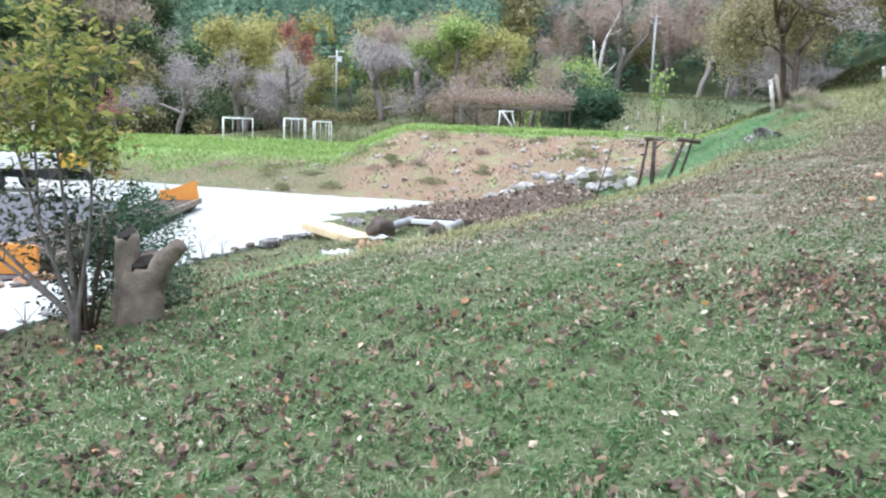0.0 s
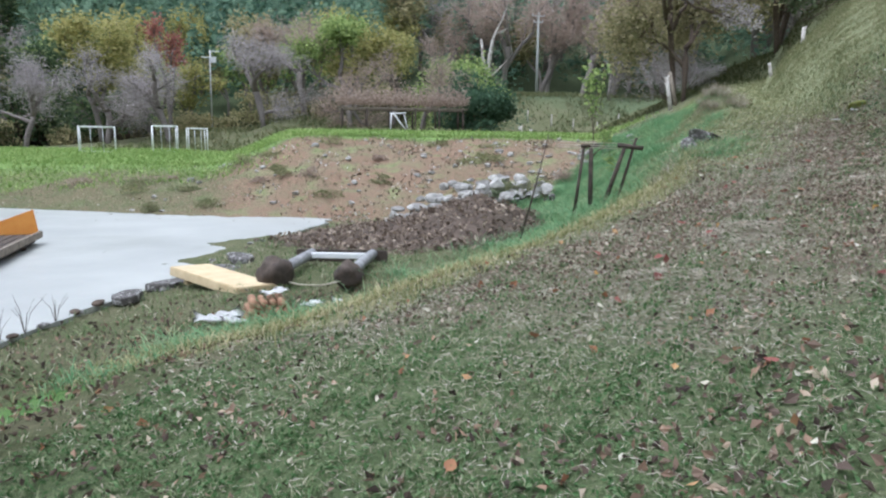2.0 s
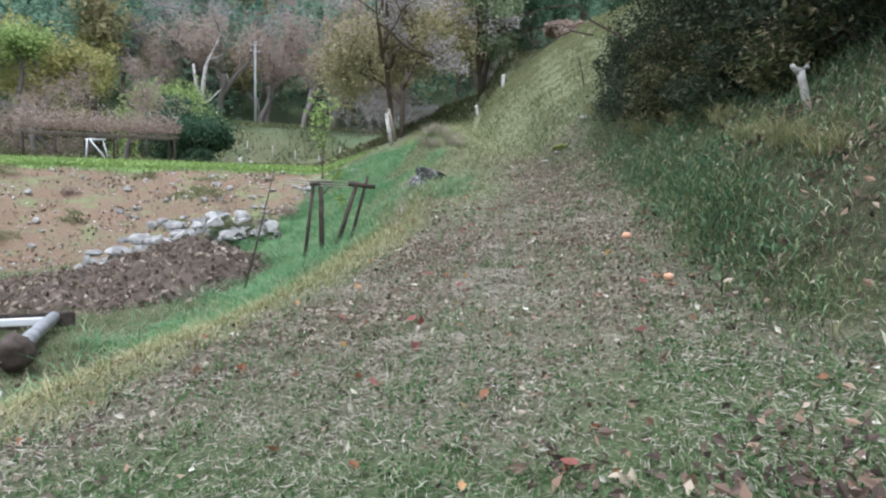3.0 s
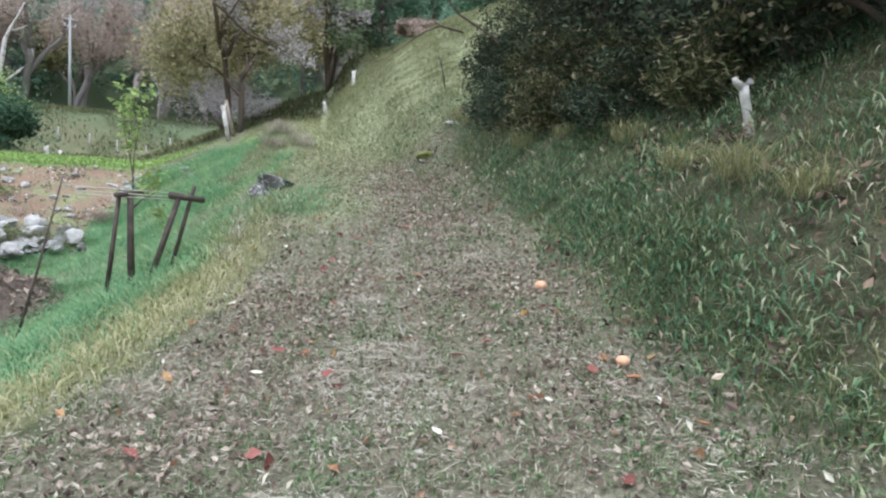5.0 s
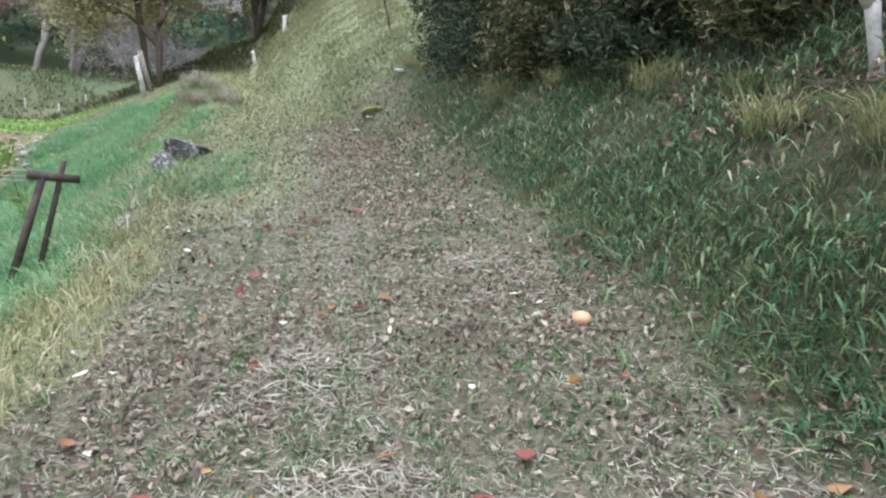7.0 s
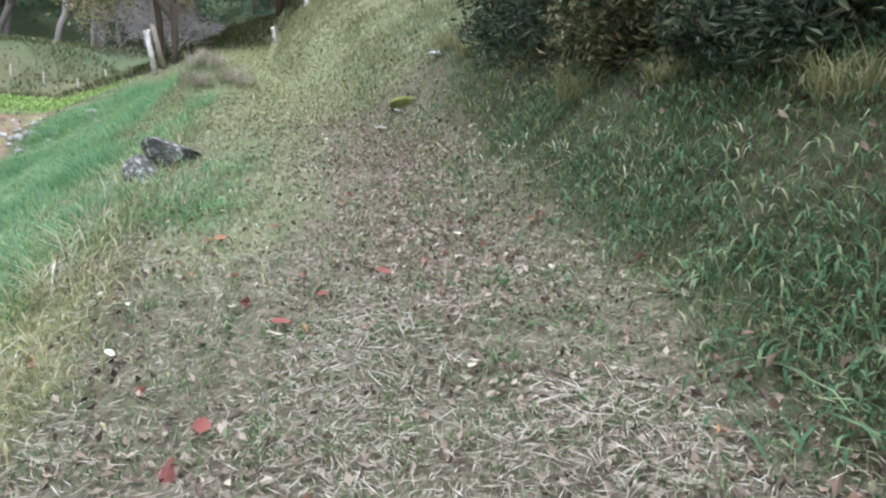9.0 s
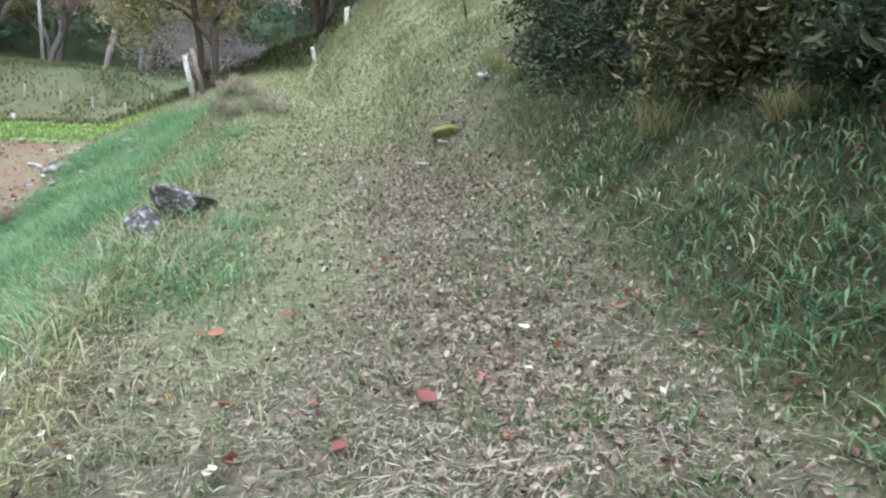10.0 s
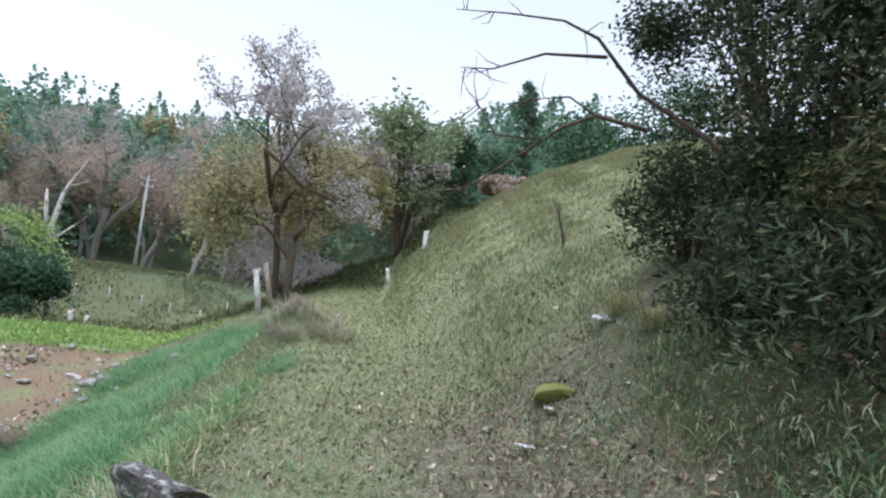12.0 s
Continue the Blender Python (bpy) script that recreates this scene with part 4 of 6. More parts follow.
# ---- staked sapling ----
def staked_sapling():
    x, y = 4.75, 14.0
    z0 = h1(x, y)
    top = thing("tree_stake_frame", x, y, z0, "dark weathered stake frame tied with twine round a sapling", "stake frame")

    def bar(name, a, b, r, mat=DARKWOOD, sides=7, label=""):
        v, f = tube([a, (np.array(a) + np.array(b)) / 2, b], [r, r, r * 0.9], sides, 2, 0.05)
        put(name, raw_mesh(name, v, f, mat, True), top, label)

    zt = 1.8 - z0
    bar("stake", (-0.5, 0.0, -0.15), (-0.33, 0.05, zt + 0.02), 0.03)
    bar("stake", (-0.2, 0.0, -0.1), (-0.18, 0.1, zt), 0.045)
    bar("stake", (0.0, -0.1, 0.0), (0.32, -0.2, zt), 0.04)
    bar("stake", (0.26, -0.1, 0.1), (0.5, -0.25, zt + 0.15), 0.028)
    bar("cross_bar", (-0.4, -0.02, zt), (0.05, 0.3, zt + 0.02), 0.035)
    bar("cross_bar", (0.2, -0.16, zt + 0.02), (0.62, -0.28, zt - 0.03), 0.045)
    for dz in (0.0, 0.05, -0.04):
        bar("twine", (-0.75, 0.35, zt + dz + 0.03), (0.25, -0.16, zt + dz), 0.008, ROPE, 5, "pale slack twine")
    tree("sapling", "thin leafy sapling inside the stake frame", x - 0.15, y + 0.1, 2.7, 0.55, 0.04, F_MID, 260, 0.11, seed=44, trunk=0.55, depth=2)
    top2 = thing("leaning_stick", 3.35, 14.4, h1(3.35, 14.4), "thin dark stick leaning out of the soil", "stick")
    v, f = tube([(0, 0, -0.1), (0.25, 0, 0.8), (0.5, -0.1, 1.95)], [0.02, 0.016, 0.008], 6)
    put("stick", raw_mesh("stick", v, f, DARKWOOD, True), top2)
    v, f = tube([(0.2, 0.1, -0.05), (0.45, 0.0, 0.12), (0.75, -0.1, 0.28)], [0.035, 0.03, 0.02], 6)
    put("log_end", raw_mesh("log_end", v, f, DARKWOOD, True), top2)


staked_sapling()


# ---- posts along the path ----
def post(x, y, hgt, r, lean, mat, label, seed):
    top = thing("wooden_post", x, y, h1(x, y) - 0.1, label, "post", "posts along the path")
    v, f = tube([(0, 0, 0), (lean[0] * 0.5 + 0.01, lean[1] * 0.5, hgt * 0.5), (lean[0], lean[1], hgt + 0.1)], [r, r * 0.95, r * 0.85], 10, seed, 0.06)
    put("shaft", raw_mesh("shaft", v, f, mat, True), top)
    if seed % 2:
        v, f = tube([(lean[0] * 0.9, lean[1] * 0.9, hgt * 0.85), (lean[0] + 0.08, lean[1], hgt + 0.02), (lean[0] + 0.12, lean[1], hgt + 0.16)], [r * 0.5, r * 0.45, r * 0.3], 8, seed, 0.06)
        put("split_top", raw_mesh("split_top", v, f, mat, True), top)


post(15.75, 31.95, 1.45, 0.1, (-0.25, 0.1), DEADWOOD, "pale split wooden post leaning at the path edge", 1)
post(17.3, 34.3, 1.6, 0.1, (-0.4, 0.1), POSTWOOD, "grey weathered post leaning at the path edge", 2)
post(21.2, 32.6, 0.7, 0.085, (-0.15, 0.05), DEADWOOD, "short pale wooden post on the grassy slope", 4)
post(21.6, 31.2, 0.75, 0.09, (0.08, 0.05), DEADWOOD, "short pale split wooden post on the slope", 3)


for k in range(6):
    post(17.5 + 2.2 * k, 66.5 - 0.3 * k + 0.4 * math.sin(k * 3), 1.2, 0.07, (0.05 * math.sin(k), 0.0), DEADWOOD, "thin pale fence post on the far bank", 20 + 2 * k)
post(13.9, 49.0, 0.75, 0.14, (-0.1, 0), DEADWOOD, "short pale stump on the terrace", 41)
post(14.6, 49.4, 0.6, 0.12, (0.1, 0), DEADWOOD, "short pale stump on the terrace", 42)


def twig_plant(x, y):
    top = thing("dead_sapling", x, y, h1(x, y) - 0.05, "dark leafless sapling leaning on the grassy bank", "sapling")
    tb = [tube([(0, 0, 0), (-0.08, 0.02, 0.45), (-0.28, 0.05, 0.95)], [0.025, 0.02, 0.012], 6), tube([(-0.15, 0.03, 0.62), (-0.2, 0, 0.85), (-0.36, 0, 0.9)], [0.014, 0.01, 0.005], 5), tube([(-0.05, 0, 0.3), (0.05, 0.05, 0.5)], [0.01, 0.005], 5)]
    put("stem", raw_mesh("stem", *joined(tb), DARKWOOD, True), top)


twig_plant(14.95, 18.7)


def dead_trunk(x, y):
    top = thing("broken_trunk", x, y, h1(x, y) - 0.15, "pale broken tree trunk standing on the bank", "trunk")
    hz = 3.1 - h1(x, y) + 0.15
    v, f = tube([(0.1, -0.02, 0), (0.02, 0, hz * 0.4), (-0.02, 0.03, hz * 0.7), (-0.05, 0.05, hz * 0.92), (0.02, 0.02, hz)], [0.05, 0.038, 0.036, 0.046, 0.03], 10, 3, 0.09)
    put("shaft", raw_mesh("shaft", v, f, DEADWOOD, True), top)
    v, f = tube([(-0.05, 0.05, hz * 0.9), (-0.12, 0.08, hz * 0.96), (-0.14, 0.1, hz * 1.02)], [0.04, 0.03, 0.02], 8, 1, 0.1)
    put("knot", raw_mesh("knot", v, f, DEADWOOD, True), top)


dead_trunk(7.0, 7.43)


# ---- stones, fruit on and by the path ----
stone(7.55, 15.4, 0.3, 905, STONE_DARK, "dark lichened rock jutting from the path edge", "", 0.3, 0.95, "rock")
stone(7.1, 15.2, 0.24, 902, STONE_DARK, "dark lichened rock jutting from the path edge", "", 0.2, 0.8, "rock")
stone(10.9, 15.25, 0.24, 903, MOSS, "mossy stone at the foot of the bank", "", 0.3, 0.55, "mossy_stone")


def persimmon(x, y, r=0.045):
    bm = bmesh.new()
    bmesh.ops.create_uvsphere(bm, u_segments=16, v_segments=10, radius=r)
    for v in bm.verts:
        v.co.z *= 0.78
        v.co.z -= 0.07 * r * math.exp(-((v.co.x ** 2 + v.co.y ** 2) / (0.3 * r) ** 2)) * (1 if v.co.z > 0 else 0)
    top = thing("persimmon", x, y, h1(x, y) + r * 0.75 + 0.015, "ripe orange persimmon lying in the grass", "fruit")
    part("flesh", bm, FRUIT, top, "", True)
    rg = np.random.default_rng(2)
    put("calyx", raw_mesh("calyx", *cards(rg.normal(0, 0.008, (5, 3)) + np.array([r * 0.5, 0, r * 0.6]), 0.03, rg), LITTER), top, "dry brown calyx")


persimmon(5.54, 8.41, 0.05)
persimmon(4.67, 7.17, 0.042)


# ---- grass, litter and undergrowth ----
def cover_layer(name, label, category, mat, seed, n, area, weight, kind_fn):
    rg = np.random.default_rng(seed)
    x, y, z = scatter(rg, n, *area, weight)
    v, f = kind_fn(x, y, z, rg)
    ob = put(name, raw_mesh(name, v, f, mat))
    return tagged(ob, label, category, kind="stuff")


def near_walk(x, y, reach):
    """1 close to the walked line, falling to 0 at reach."""
    line = np.array([(0.2, 1.5), (0.2, 4), (1.6, 6.2), (3.8, 8.6), (5.6, 10.6), (7.8, 13.8), (10.5, 18)])
    return np.clip(1.25 - np.abs(off_line(line, x, y)) / reach, 0, 1)


def w_path(x, y):
    dl, dr = -off_line(CREST, x, y), off_line(TOE, x, y)
    return step(0.5, -0.4, dl) * step(1.2, -0.2, dr - 2.5 * step(11.5, 14, y)) * (0.35 + 0.65 * step(19, 10, y))


def on_pad(x, y):
    return on_yard(x, y) | on_yard(x, y, EDGE + [(-45, -30)]) | on_yard(x, y, DRIVE)


NEAR = (-4.5, 13, -3.5, 22)


def uneven(x, y, s, seed):
    return step(-0.45, 0.5, wob(x, y, s, seed))


def flat_blades(x, y, z, rg, long, wide):
    """Straws lying nearly flat, every way."""
    n = len(x)
    a = rg.uniform(0, 2 * np.pi, n)
    h = long * rg.uniform(0.4, 1.3, n) / 2
    d = np.stack([np.cos(a), np.sin(a), rg.normal(0, 0.22, n)], 1) * h[:, None]
    s = np.stack([-np.sin(a), np.cos(a), rg.normal(0, 0.4, n)], 1) * (wide * rg.uniform(0.6, 1.4, n) / 2)[:, None]
    c = np.stack([x, y, z + rg.uniform(0.005, 0.04, n)], 1)
    v = np.stack([c - d, c + s, c + d, c - s], 1).reshape(-1, 3)
    return v, np.arange(4 * n).reshape(n, 4)


def clumps(x, y):
    """Small hummocks of growth, a hand or two across."""
    return step(-0.5, 0.55, wob(x, y, 9.0, 1.2) + 0.5 * wob(x, y, 23.0, 3.4))


cover_layer("mown_grass", "short patchy mown grass, green and straw", "grass", GRASS_MOWN, 101, 1200000, NEAR, lambda x, y: w_path(x, y) * (0.1 + 0.9 * near_walk(x, y, 3.2)) * (0.5 + 0.5 * uneven(x, y, 2.3, 0.5)) * (0.4 + 0.6 * clumps(x, y)), lambda x, y, z, rg: blades(x, y, z - 0.005, 0.024 + 0.042 * clumps(x, y), 0.006 + 0.009 * (1 - near_walk(x, y, 4.0)), rg, 0.95))
cover_layer("low_herbs", "low green clover and moss among the grass", "herbs", CLOVER, 107, 520000, (-4.5, 9, -3.5, 15), lambda x, y: w_path(x, y) * (0.25 + 0.75 * clumps(x, y)) * np.clip(cover(x, y)["green"] * (0.35 + 0.65 * uneven(x, y, 3.1, 2.0)) + 0.4 * step(-0.1, 0.6, wob(x, y, 1.6, 9.0)), 0, 1), lambda x, y, z, rg: cards(np.stack([x, y, z + 0.008 + 0.035 * clumps(x, y) * rg.uniform(0, 1, len(x))], 1), 0.036, rg, 0.45, 0.0))
cover_layer("dry_straw", "flattened dry straw on the path", "straw", GRASS_STRAW, 102, 1050000, (-3.5, 13, 0, 21), lambda x, y: w_path(x, y) * (0.12 + 0.88 * near_walk(x, y, 3.2)) * (0.06 + 0.94 * step(4.5, 8.5, 0.7 * x + y)) * (0.35 + 0.65 * uneven(x, y, 1.9, 3.0)), lambda x, y, z, rg: flat_blades(x, y, z, rg, 0.07, 0.0036 + 0.006 * (1 - near_walk(x, y, 4.0))))
cover_layer("fallen_leaves", "brown fallen leaves scattered over the grass", "leaves", LITTER, 103, 150000, NEAR, lambda x, y: w_path(x, y) * (1 - 0.55 * step(4.0, 6.5, y + 0.4 * x)) * (0.12 + 0.88 * step(-0.3, 0.7, wob(x, y, 1.7, 5.0) + 0.6 * wob(x, y, 5.5, 2.0))), lambda x, y, z, rg: cards(np.stack([x, y, z + 0.01 + 0.026 * rg.uniform(0, 1, len(x))], 1), 0.066 - 0.022 * step(4.5, 7.5, y + 0.4 * x), rg, 0.62, 0.0))
def w_drift(x, y):
    dl, dr = -off_line(CREST, x, y), off_line(TOE, x, y)
    side = np.maximum(step(-1.9, -0.7, dr) * step(1.2, 0.1, dr), 0.85 * step(-1.9, -1.1, dl) * step(0.0, -0.5, dl) * step(11.5, 9.5, y))
    side = np.maximum(side, 0.3 * step(-0.2, 0.5, wob(x, y, 0.9, 5.1)) * step(10.5, 13.5, y + 0.3 * x))
    return w_path(x, y) * side * step(6.5, 10.0, y + 0.3 * x) * step(19, 15, y) * (0.15 + 0.85 * step(-0.5, 0.4, wob(x, y, 1.5, 6.2)))


cover_layer("leaf_fragments", "drifts of dry brown leaf fragments along the path's edges", "leaves", LITTER_DRY, 131, 190000, (-2, 13, 4, 19), w_drift, lambda x, y, z, rg: cards(np.stack([x, y, z + 0.032], 1), 0.045, rg, 0.6, 0.0))
cover_layer("russet_drift", "drift of dark red-brown leaves on the grass", "leaves", LITTER, 109, 9000, (1.2, 4.4, 3.2, 6.6), lambda x, y: np.maximum(np.exp(-((x - 2.6) ** 2 + (y - 4.6) ** 2) / 0.4) * 0.5, np.exp(-((x - 2.15) ** 2 + (y - 5.6) ** 2) / 0.08) * 0.25), lambda x, y, z, rg: cards(np.stack([x, y, z + 0.035], 1), 0.075, rg, 0.6, 0.0))
cover_layer("red_leaves", "fallen red leaves", "leaves", LEAF_RED, 104, 44, (0, 9, 3, 14), lambda x, y: w_path(x, y), lambda x, y, z, rg: cards(np.stack([x, y, z + 0.03], 1), 0.09, rg, 0.7, 0.0))
cover_layer("russet_leaves", "fallen russet leaves", "leaves", LEAF_ORANGE, 105, 420, (-3, 9, 0, 14), lambda x, y: w_path(x, y), lambda x, y, z, rg: cards(np.stack([x, y, z + 0.03], 1), 0.075, rg, 0.7, 0.0))
cover_layer("pale_leaves", "fallen bleached leaves", "leaves", LEAF_PALE, 106, 2200, NEAR, lambda x, y: w_path(x, y), lambda x, y, z, rg: cards(np.stack([x, y, z + 0.03], 1), 0.055, rg, 0.55, 0.0))


def w_verge(x, y):
    dl = -off_line(CREST, x, y)
    return step(0.0, 0.5, dl) * step(4.5, 2.5, dl) * step(13, 11, y) * step(-8, -2, y) * (1 - on_pad(x, y))


cover_layer("verge_leaves", "brown leaves and twigs on the verge", "leaves", LITTER, 108, 16000, (-6, 1, 0, 13), lambda x, y: w_verge(x, y) * 0.6, lambda x, y, z, rg: cards(np.stack([x, y, z + 0.03], 1), 0.07, rg, 0.5, 0.0))


def w_lush(x, y):
    c = cover(x, y)
    bare = 1 - np.exp(-((x - 7.6) ** 2 + (y - 15.2) ** 2) / 0.22)
    return c["lush"] * (1 - on_pad(x, y)) * bare * np.maximum(0.1 + 0.9 * step(-0.35, 0.45, wob(x, y, 1.35, 2.7) + 0.5 * wob(x, y, 4.1, 0.6)), 0.9 * step(0.6, 1.2, -off_line(CREST, x, y)) * step(10.0, 11.5, y))


def w_yellow(x, y):
    return cover(x, y)["yellow"]


cover_layer("lush_grass", "long soft green grass on the slope below the path", "grass", GRASS_LUSH, 111, 520000, (-2.5, 14, 7.5, 30), lambda x, y: w_lush(x, y), lambda x, y, z, rg: blades(x, y, z, 0.1 + 0.17 * uneven(x, y, 1.3, 4.0), 0.009, rg, 1.5))
cover_layer("mixed_grass", "olive and straw-coloured grass among the lush green", "grass", GRASS_OLIVE, 115, 190000, (-2.5, 14, 8, 28), lambda x, y: step(-0.2, 0.3, -off_line(CREST, x, y)) * step(3.8, 2.8, -off_line(CREST, x, y)) * step(11, 13, y) * (0.1 + 0.9 * step(-0.1, 0.5, wob(x, y, 1.1, 3.3))) * (1 - 0.85 * w_lush(x, y)) * (1 - on_pad(x, y)), lambda x, y, z, rg: blades(x, y, z, 0.17, 0.011, rg, 1.4))
cover_layer("yellow_grass", "yellowing grass along the edge of the path", "grass", GRASS_YELLOW, 112, 90000, (-3, 9, 4, 17), w_yellow, lambda x, y, z, rg: blades(x, y, z, 0.13, 0.01, rg, 1.0))


def w_low(x, y):
    dl = -off_line(CREST, x, y)
    c = cover(x, y)
    return step(0.2, 0.8, dl) * (1 - c["lush"]) * (1 - c["dirt"] * (0.6 + 0.35 * step(-0.2, 0.5, wob(x, y, 0.7, 8.0)))) * (1 - on_pad(x, y)) * 0.8


cover_layer("rough_grass", "rough low grass round the yard", "grass", GRASS_MOWN, 113, 200000, (-17, 14, 2, 33), w_low, lambda x, y, z, rg: blades(x, y, z, 0.09, 0.016, rg, 0.9))
cover_layer("lawn_grass", "bright green grass on the terrace edge", "grass", GRASS_LAWN, 114, 120000, (-22, 20, 29, 52), lambda x, y: cover(x, y)["lawn"], lambda x, y, z, rg: blades(x, y, z, 0.2, 0.05, rg, 0.9))


def w_bank(x, y):
    dr = off_line(TOE, x, y)
    return step(-0.3, 0.7, dr) * (0.12 + 0.88 * step(4.2, 2.8, dr)) * step(9, 5, dr) * (0.12 + 0.88 * step(16, 11.5, y)) * step(22, 18, y)


cover_layer("bank_grass", "dense green and yellowing grass on the bank", "grass", GRASS_BANK, 126, 430000, (2.5, 14.5, 1, 19), lambda x, y: w_bank(x, y) * step(5.2, 3.2, off_line(TOE, x, y)) * (0.3 + 0.7 * uneven(x, y, 2.6, 4.4)), lambda x, y, z, rg: blades(x, y, z, 0.05 + 0.08 * uneven(x, y, 2.1, 7.0), 0.0095, rg, 1.0))
cover_layer("bamboo_grass", "bamboo grass with slim leaves on the bank", "bamboo grass", SASA, 121, 300000, (2.5, 15, 1, 21), lambda x, y: w_bank(x, y) * (0.15 + 0.85 * step(-0.3, 0.5, wob(x, y, 1.8, 7.0))), lambda x, y, z, rg: blades(x, y, z + rg.uniform(0, 0.2, len(x)) * step(-0.2, 0.8, off_line(TOE, x, y)), 0.1, 0.014, rg, 1.5))
cover_layer("bank_litter", "brown leaves and twigs caught in the bank's grass", "leaves", LITTER, 127, 60000, (3, 15, 1, 19), lambda x, y: np.maximum(w_bank(x, y) * step(-0.1, 0.7, wob(x, y, 1.5, 2.2)), step(2.6, 3.6, off_line(TOE, x, y)) * step(6.5, 5, off_line(TOE, x, y)) * step(16, 13, y)), lambda x, y, z, rg: cards(np.stack([x, y, z + 0.05 + 0.07 * rg.uniform(0, 1, len(x))], 1), 0.075, rg, 0.5, 0.0))
cover_layer("dead_stalks", "bleached dead stalks standing in the bank's grass", "stalks", STALK, 128, 1500, (4, 15, 2, 19), lambda x, y: w_bank(x, y) * step(0.8, 2.6, off_line(TOE, x, y)), lambda x, y, z, rg: blades(x, y, z, 0.42, 0.012, rg, 1.3))
cover_layer("slope_grass", "pale olive grass on the far hillside", "grass", GRASS_SLOPE, 122, 270000, (9, 31, 14, 39), lambda x, y: step(-0.5, 1, off_line(TOE, x, y)) * step(14, 18, y) * step(13, 9, off_line(TOE, x, y)) * (0.75 + 0.25 * uneven(x, y, 2.3, 1.0)), lambda x, y, z, rg: blades(x, y, z, 0.07 + 0.09 * uneven(x, y, 1.4, 6.0), 0.018 + 0.012 * step(20, 30, y), rg, 1.2))
# blades in the shade-coloured grass, laid over the cut bank
cover_layer("shaded_grass", "olive grass coloured dark as shade on the cut bank behind the brow", "grass", GRASS_SHADE, 129, 30000, (20, 31, 34, 46), lambda x, y: np.exp(-((x - 25.4) ** 2 + (y - 40.0) ** 2) / 14.0), lambda x, y, z, rg: blades(x, y, z, 0.3, 0.04, rg, 1.0))
cover_layer("field_grass", "rough olive grass on the valley banks", "grass", GRASS_FIELD, 124, 62000, (-12, 40, 40, 80), lambda x, y: (1 - cover(x, y)["lawn"]) * (0.2 + 0.8 * uneven(x, y, 0.35, 2.0)), lambda x, y, z, rg: blades(x, y, z, 0.4, 0.1, rg, 0.9))
cover_layer("far_path_grass", "pale green mown grass of the path's brow", "grass", GRASS_OLIVE, 123, 150000, (4, 25, 8.5, 42), lambda x, y: np.maximum(step(13, 17, y), step(-1.8, -0.8, -off_line(CREST, x, y)) * step(10.5, 13, y)) * step(1.6, 0.3, -off_line(CREST, x, y)) * step(1, -0.5, off_line(TOE, x, y)), lambda x, y, z, rg: blades(x, y, z, 0.075, 0.012 + 0.014 * step(13, 19, y), rg, 1.1))


def tuft(x, y, r, n, seed, mat=GRASS_YELLOW, label="arching tuft of yellow-green grass on the bank"):
    rg = np.random.default_rng(seed)
    a = rg.uniform(0, 2 * np.pi, n)
    d = r * 0.6 * np.sqrt(rg.uniform(0, 1, n))
    xx, yy = d * np.cos(a), d * np.sin(a)
    v, f = blades(xx, yy, 0 * xx, r, 0.008, rg, 1.1)
    ob = put("grass_tuft", raw_mesh("grass_tuft", v, f, mat))
    ob.matrix_world = pose(x, y, h1(x, y) - 0.01)
    tagged(ob, label, "grass tuft", "tufts on the bank")


def leaf_mesh(name, mat, long, wide, seed):
    """One fallen leaf: a folded, curled blade with a stalk."""
    rg = np.random.default_rng(seed)
    n = 7
    t = np.linspace(0, 1, n)
    w = wide / 2 * np.sin(np.pi * t ** 0.8) ** 0.7
    w[0] = w[-1] = 0.001
    curl = 0.25 * long * (t - 0.5) ** 2 + rg.uniform(0, 0.01)
    mid = np.stack([(t - 0.5) * long, 0 * t, curl], 1)
    l = mid + np.stack([0 * t, w, 0.35 * w + rg.normal(0, 0.002, n)], 1)
    r = mid + np.stack([0 * t, -w, 0.3 * w + rg.normal(0, 0.002, n)], 1)
    st = np.array([[-long * 0.5, 0.0015, curl[0]], [-long * 0.5, -0.0015, curl[0]], [-long * 0.8, -0.001, curl[0] + 0.006], [-long * 0.8, 0.001, curl[0] + 0.006]])
    v = np.vstack([mid, l, r, st])
    f = []
    for k in range(n - 1):
        f += [[k, k + 1, n + k + 1, n + k], [k + 1, k, 2 * n + k, 2 * n + k + 1]]
    f.append([3 * n, 3 * n + 1, 3 * n + 2, 3 * n + 3])
    return raw_mesh(name, v, f, mat, True)


LEAVES = [
    (LEAF_RED, "curled dark red leaf lying on the grass", 0.1, 0.065, [(3.44, 8.93), (4.15, 8.02), (4.43, 8.04), (4.45, 7.24), (3.43, 8.39), (5.07, 9.56), (5.05, 10.52), (6.09, 11.1), (5.74, 10.99), (2.12, 5.63), (6.66, 12.33), (6.59, 11.15)]),
    (LEAF_ORANGE, "dry orange-brown leaf lying on the grass", 0.095, 0.06, [(3.45, 9.51), (4.12, 8.44), (4.49, 7.0), (5.28, 9.56), (4.97, 9.69), (4.86, 9.64), (4.26, 6.5), (3.74, 7.24), (6.33, 12.48), (0.32, 5.35), (-0.58, 4.83), (0.6, 4.51)]),
    (LEAF_PALE, "bleached pale leaf lying on the straw", 0.085, 0.035, [(3.18, 8.75), (3.73, 10.02), (5.69, 11.33), (5.68, 8.91), (5.63, 8.72), (6.06, 10.04), (5.09, 11.37), (5.65, 10.91), (6.09, 10.05), (5.71, 11.34), (6.17, 10.45), (3.36, 7.42), (7.37, 11.24)]),
]
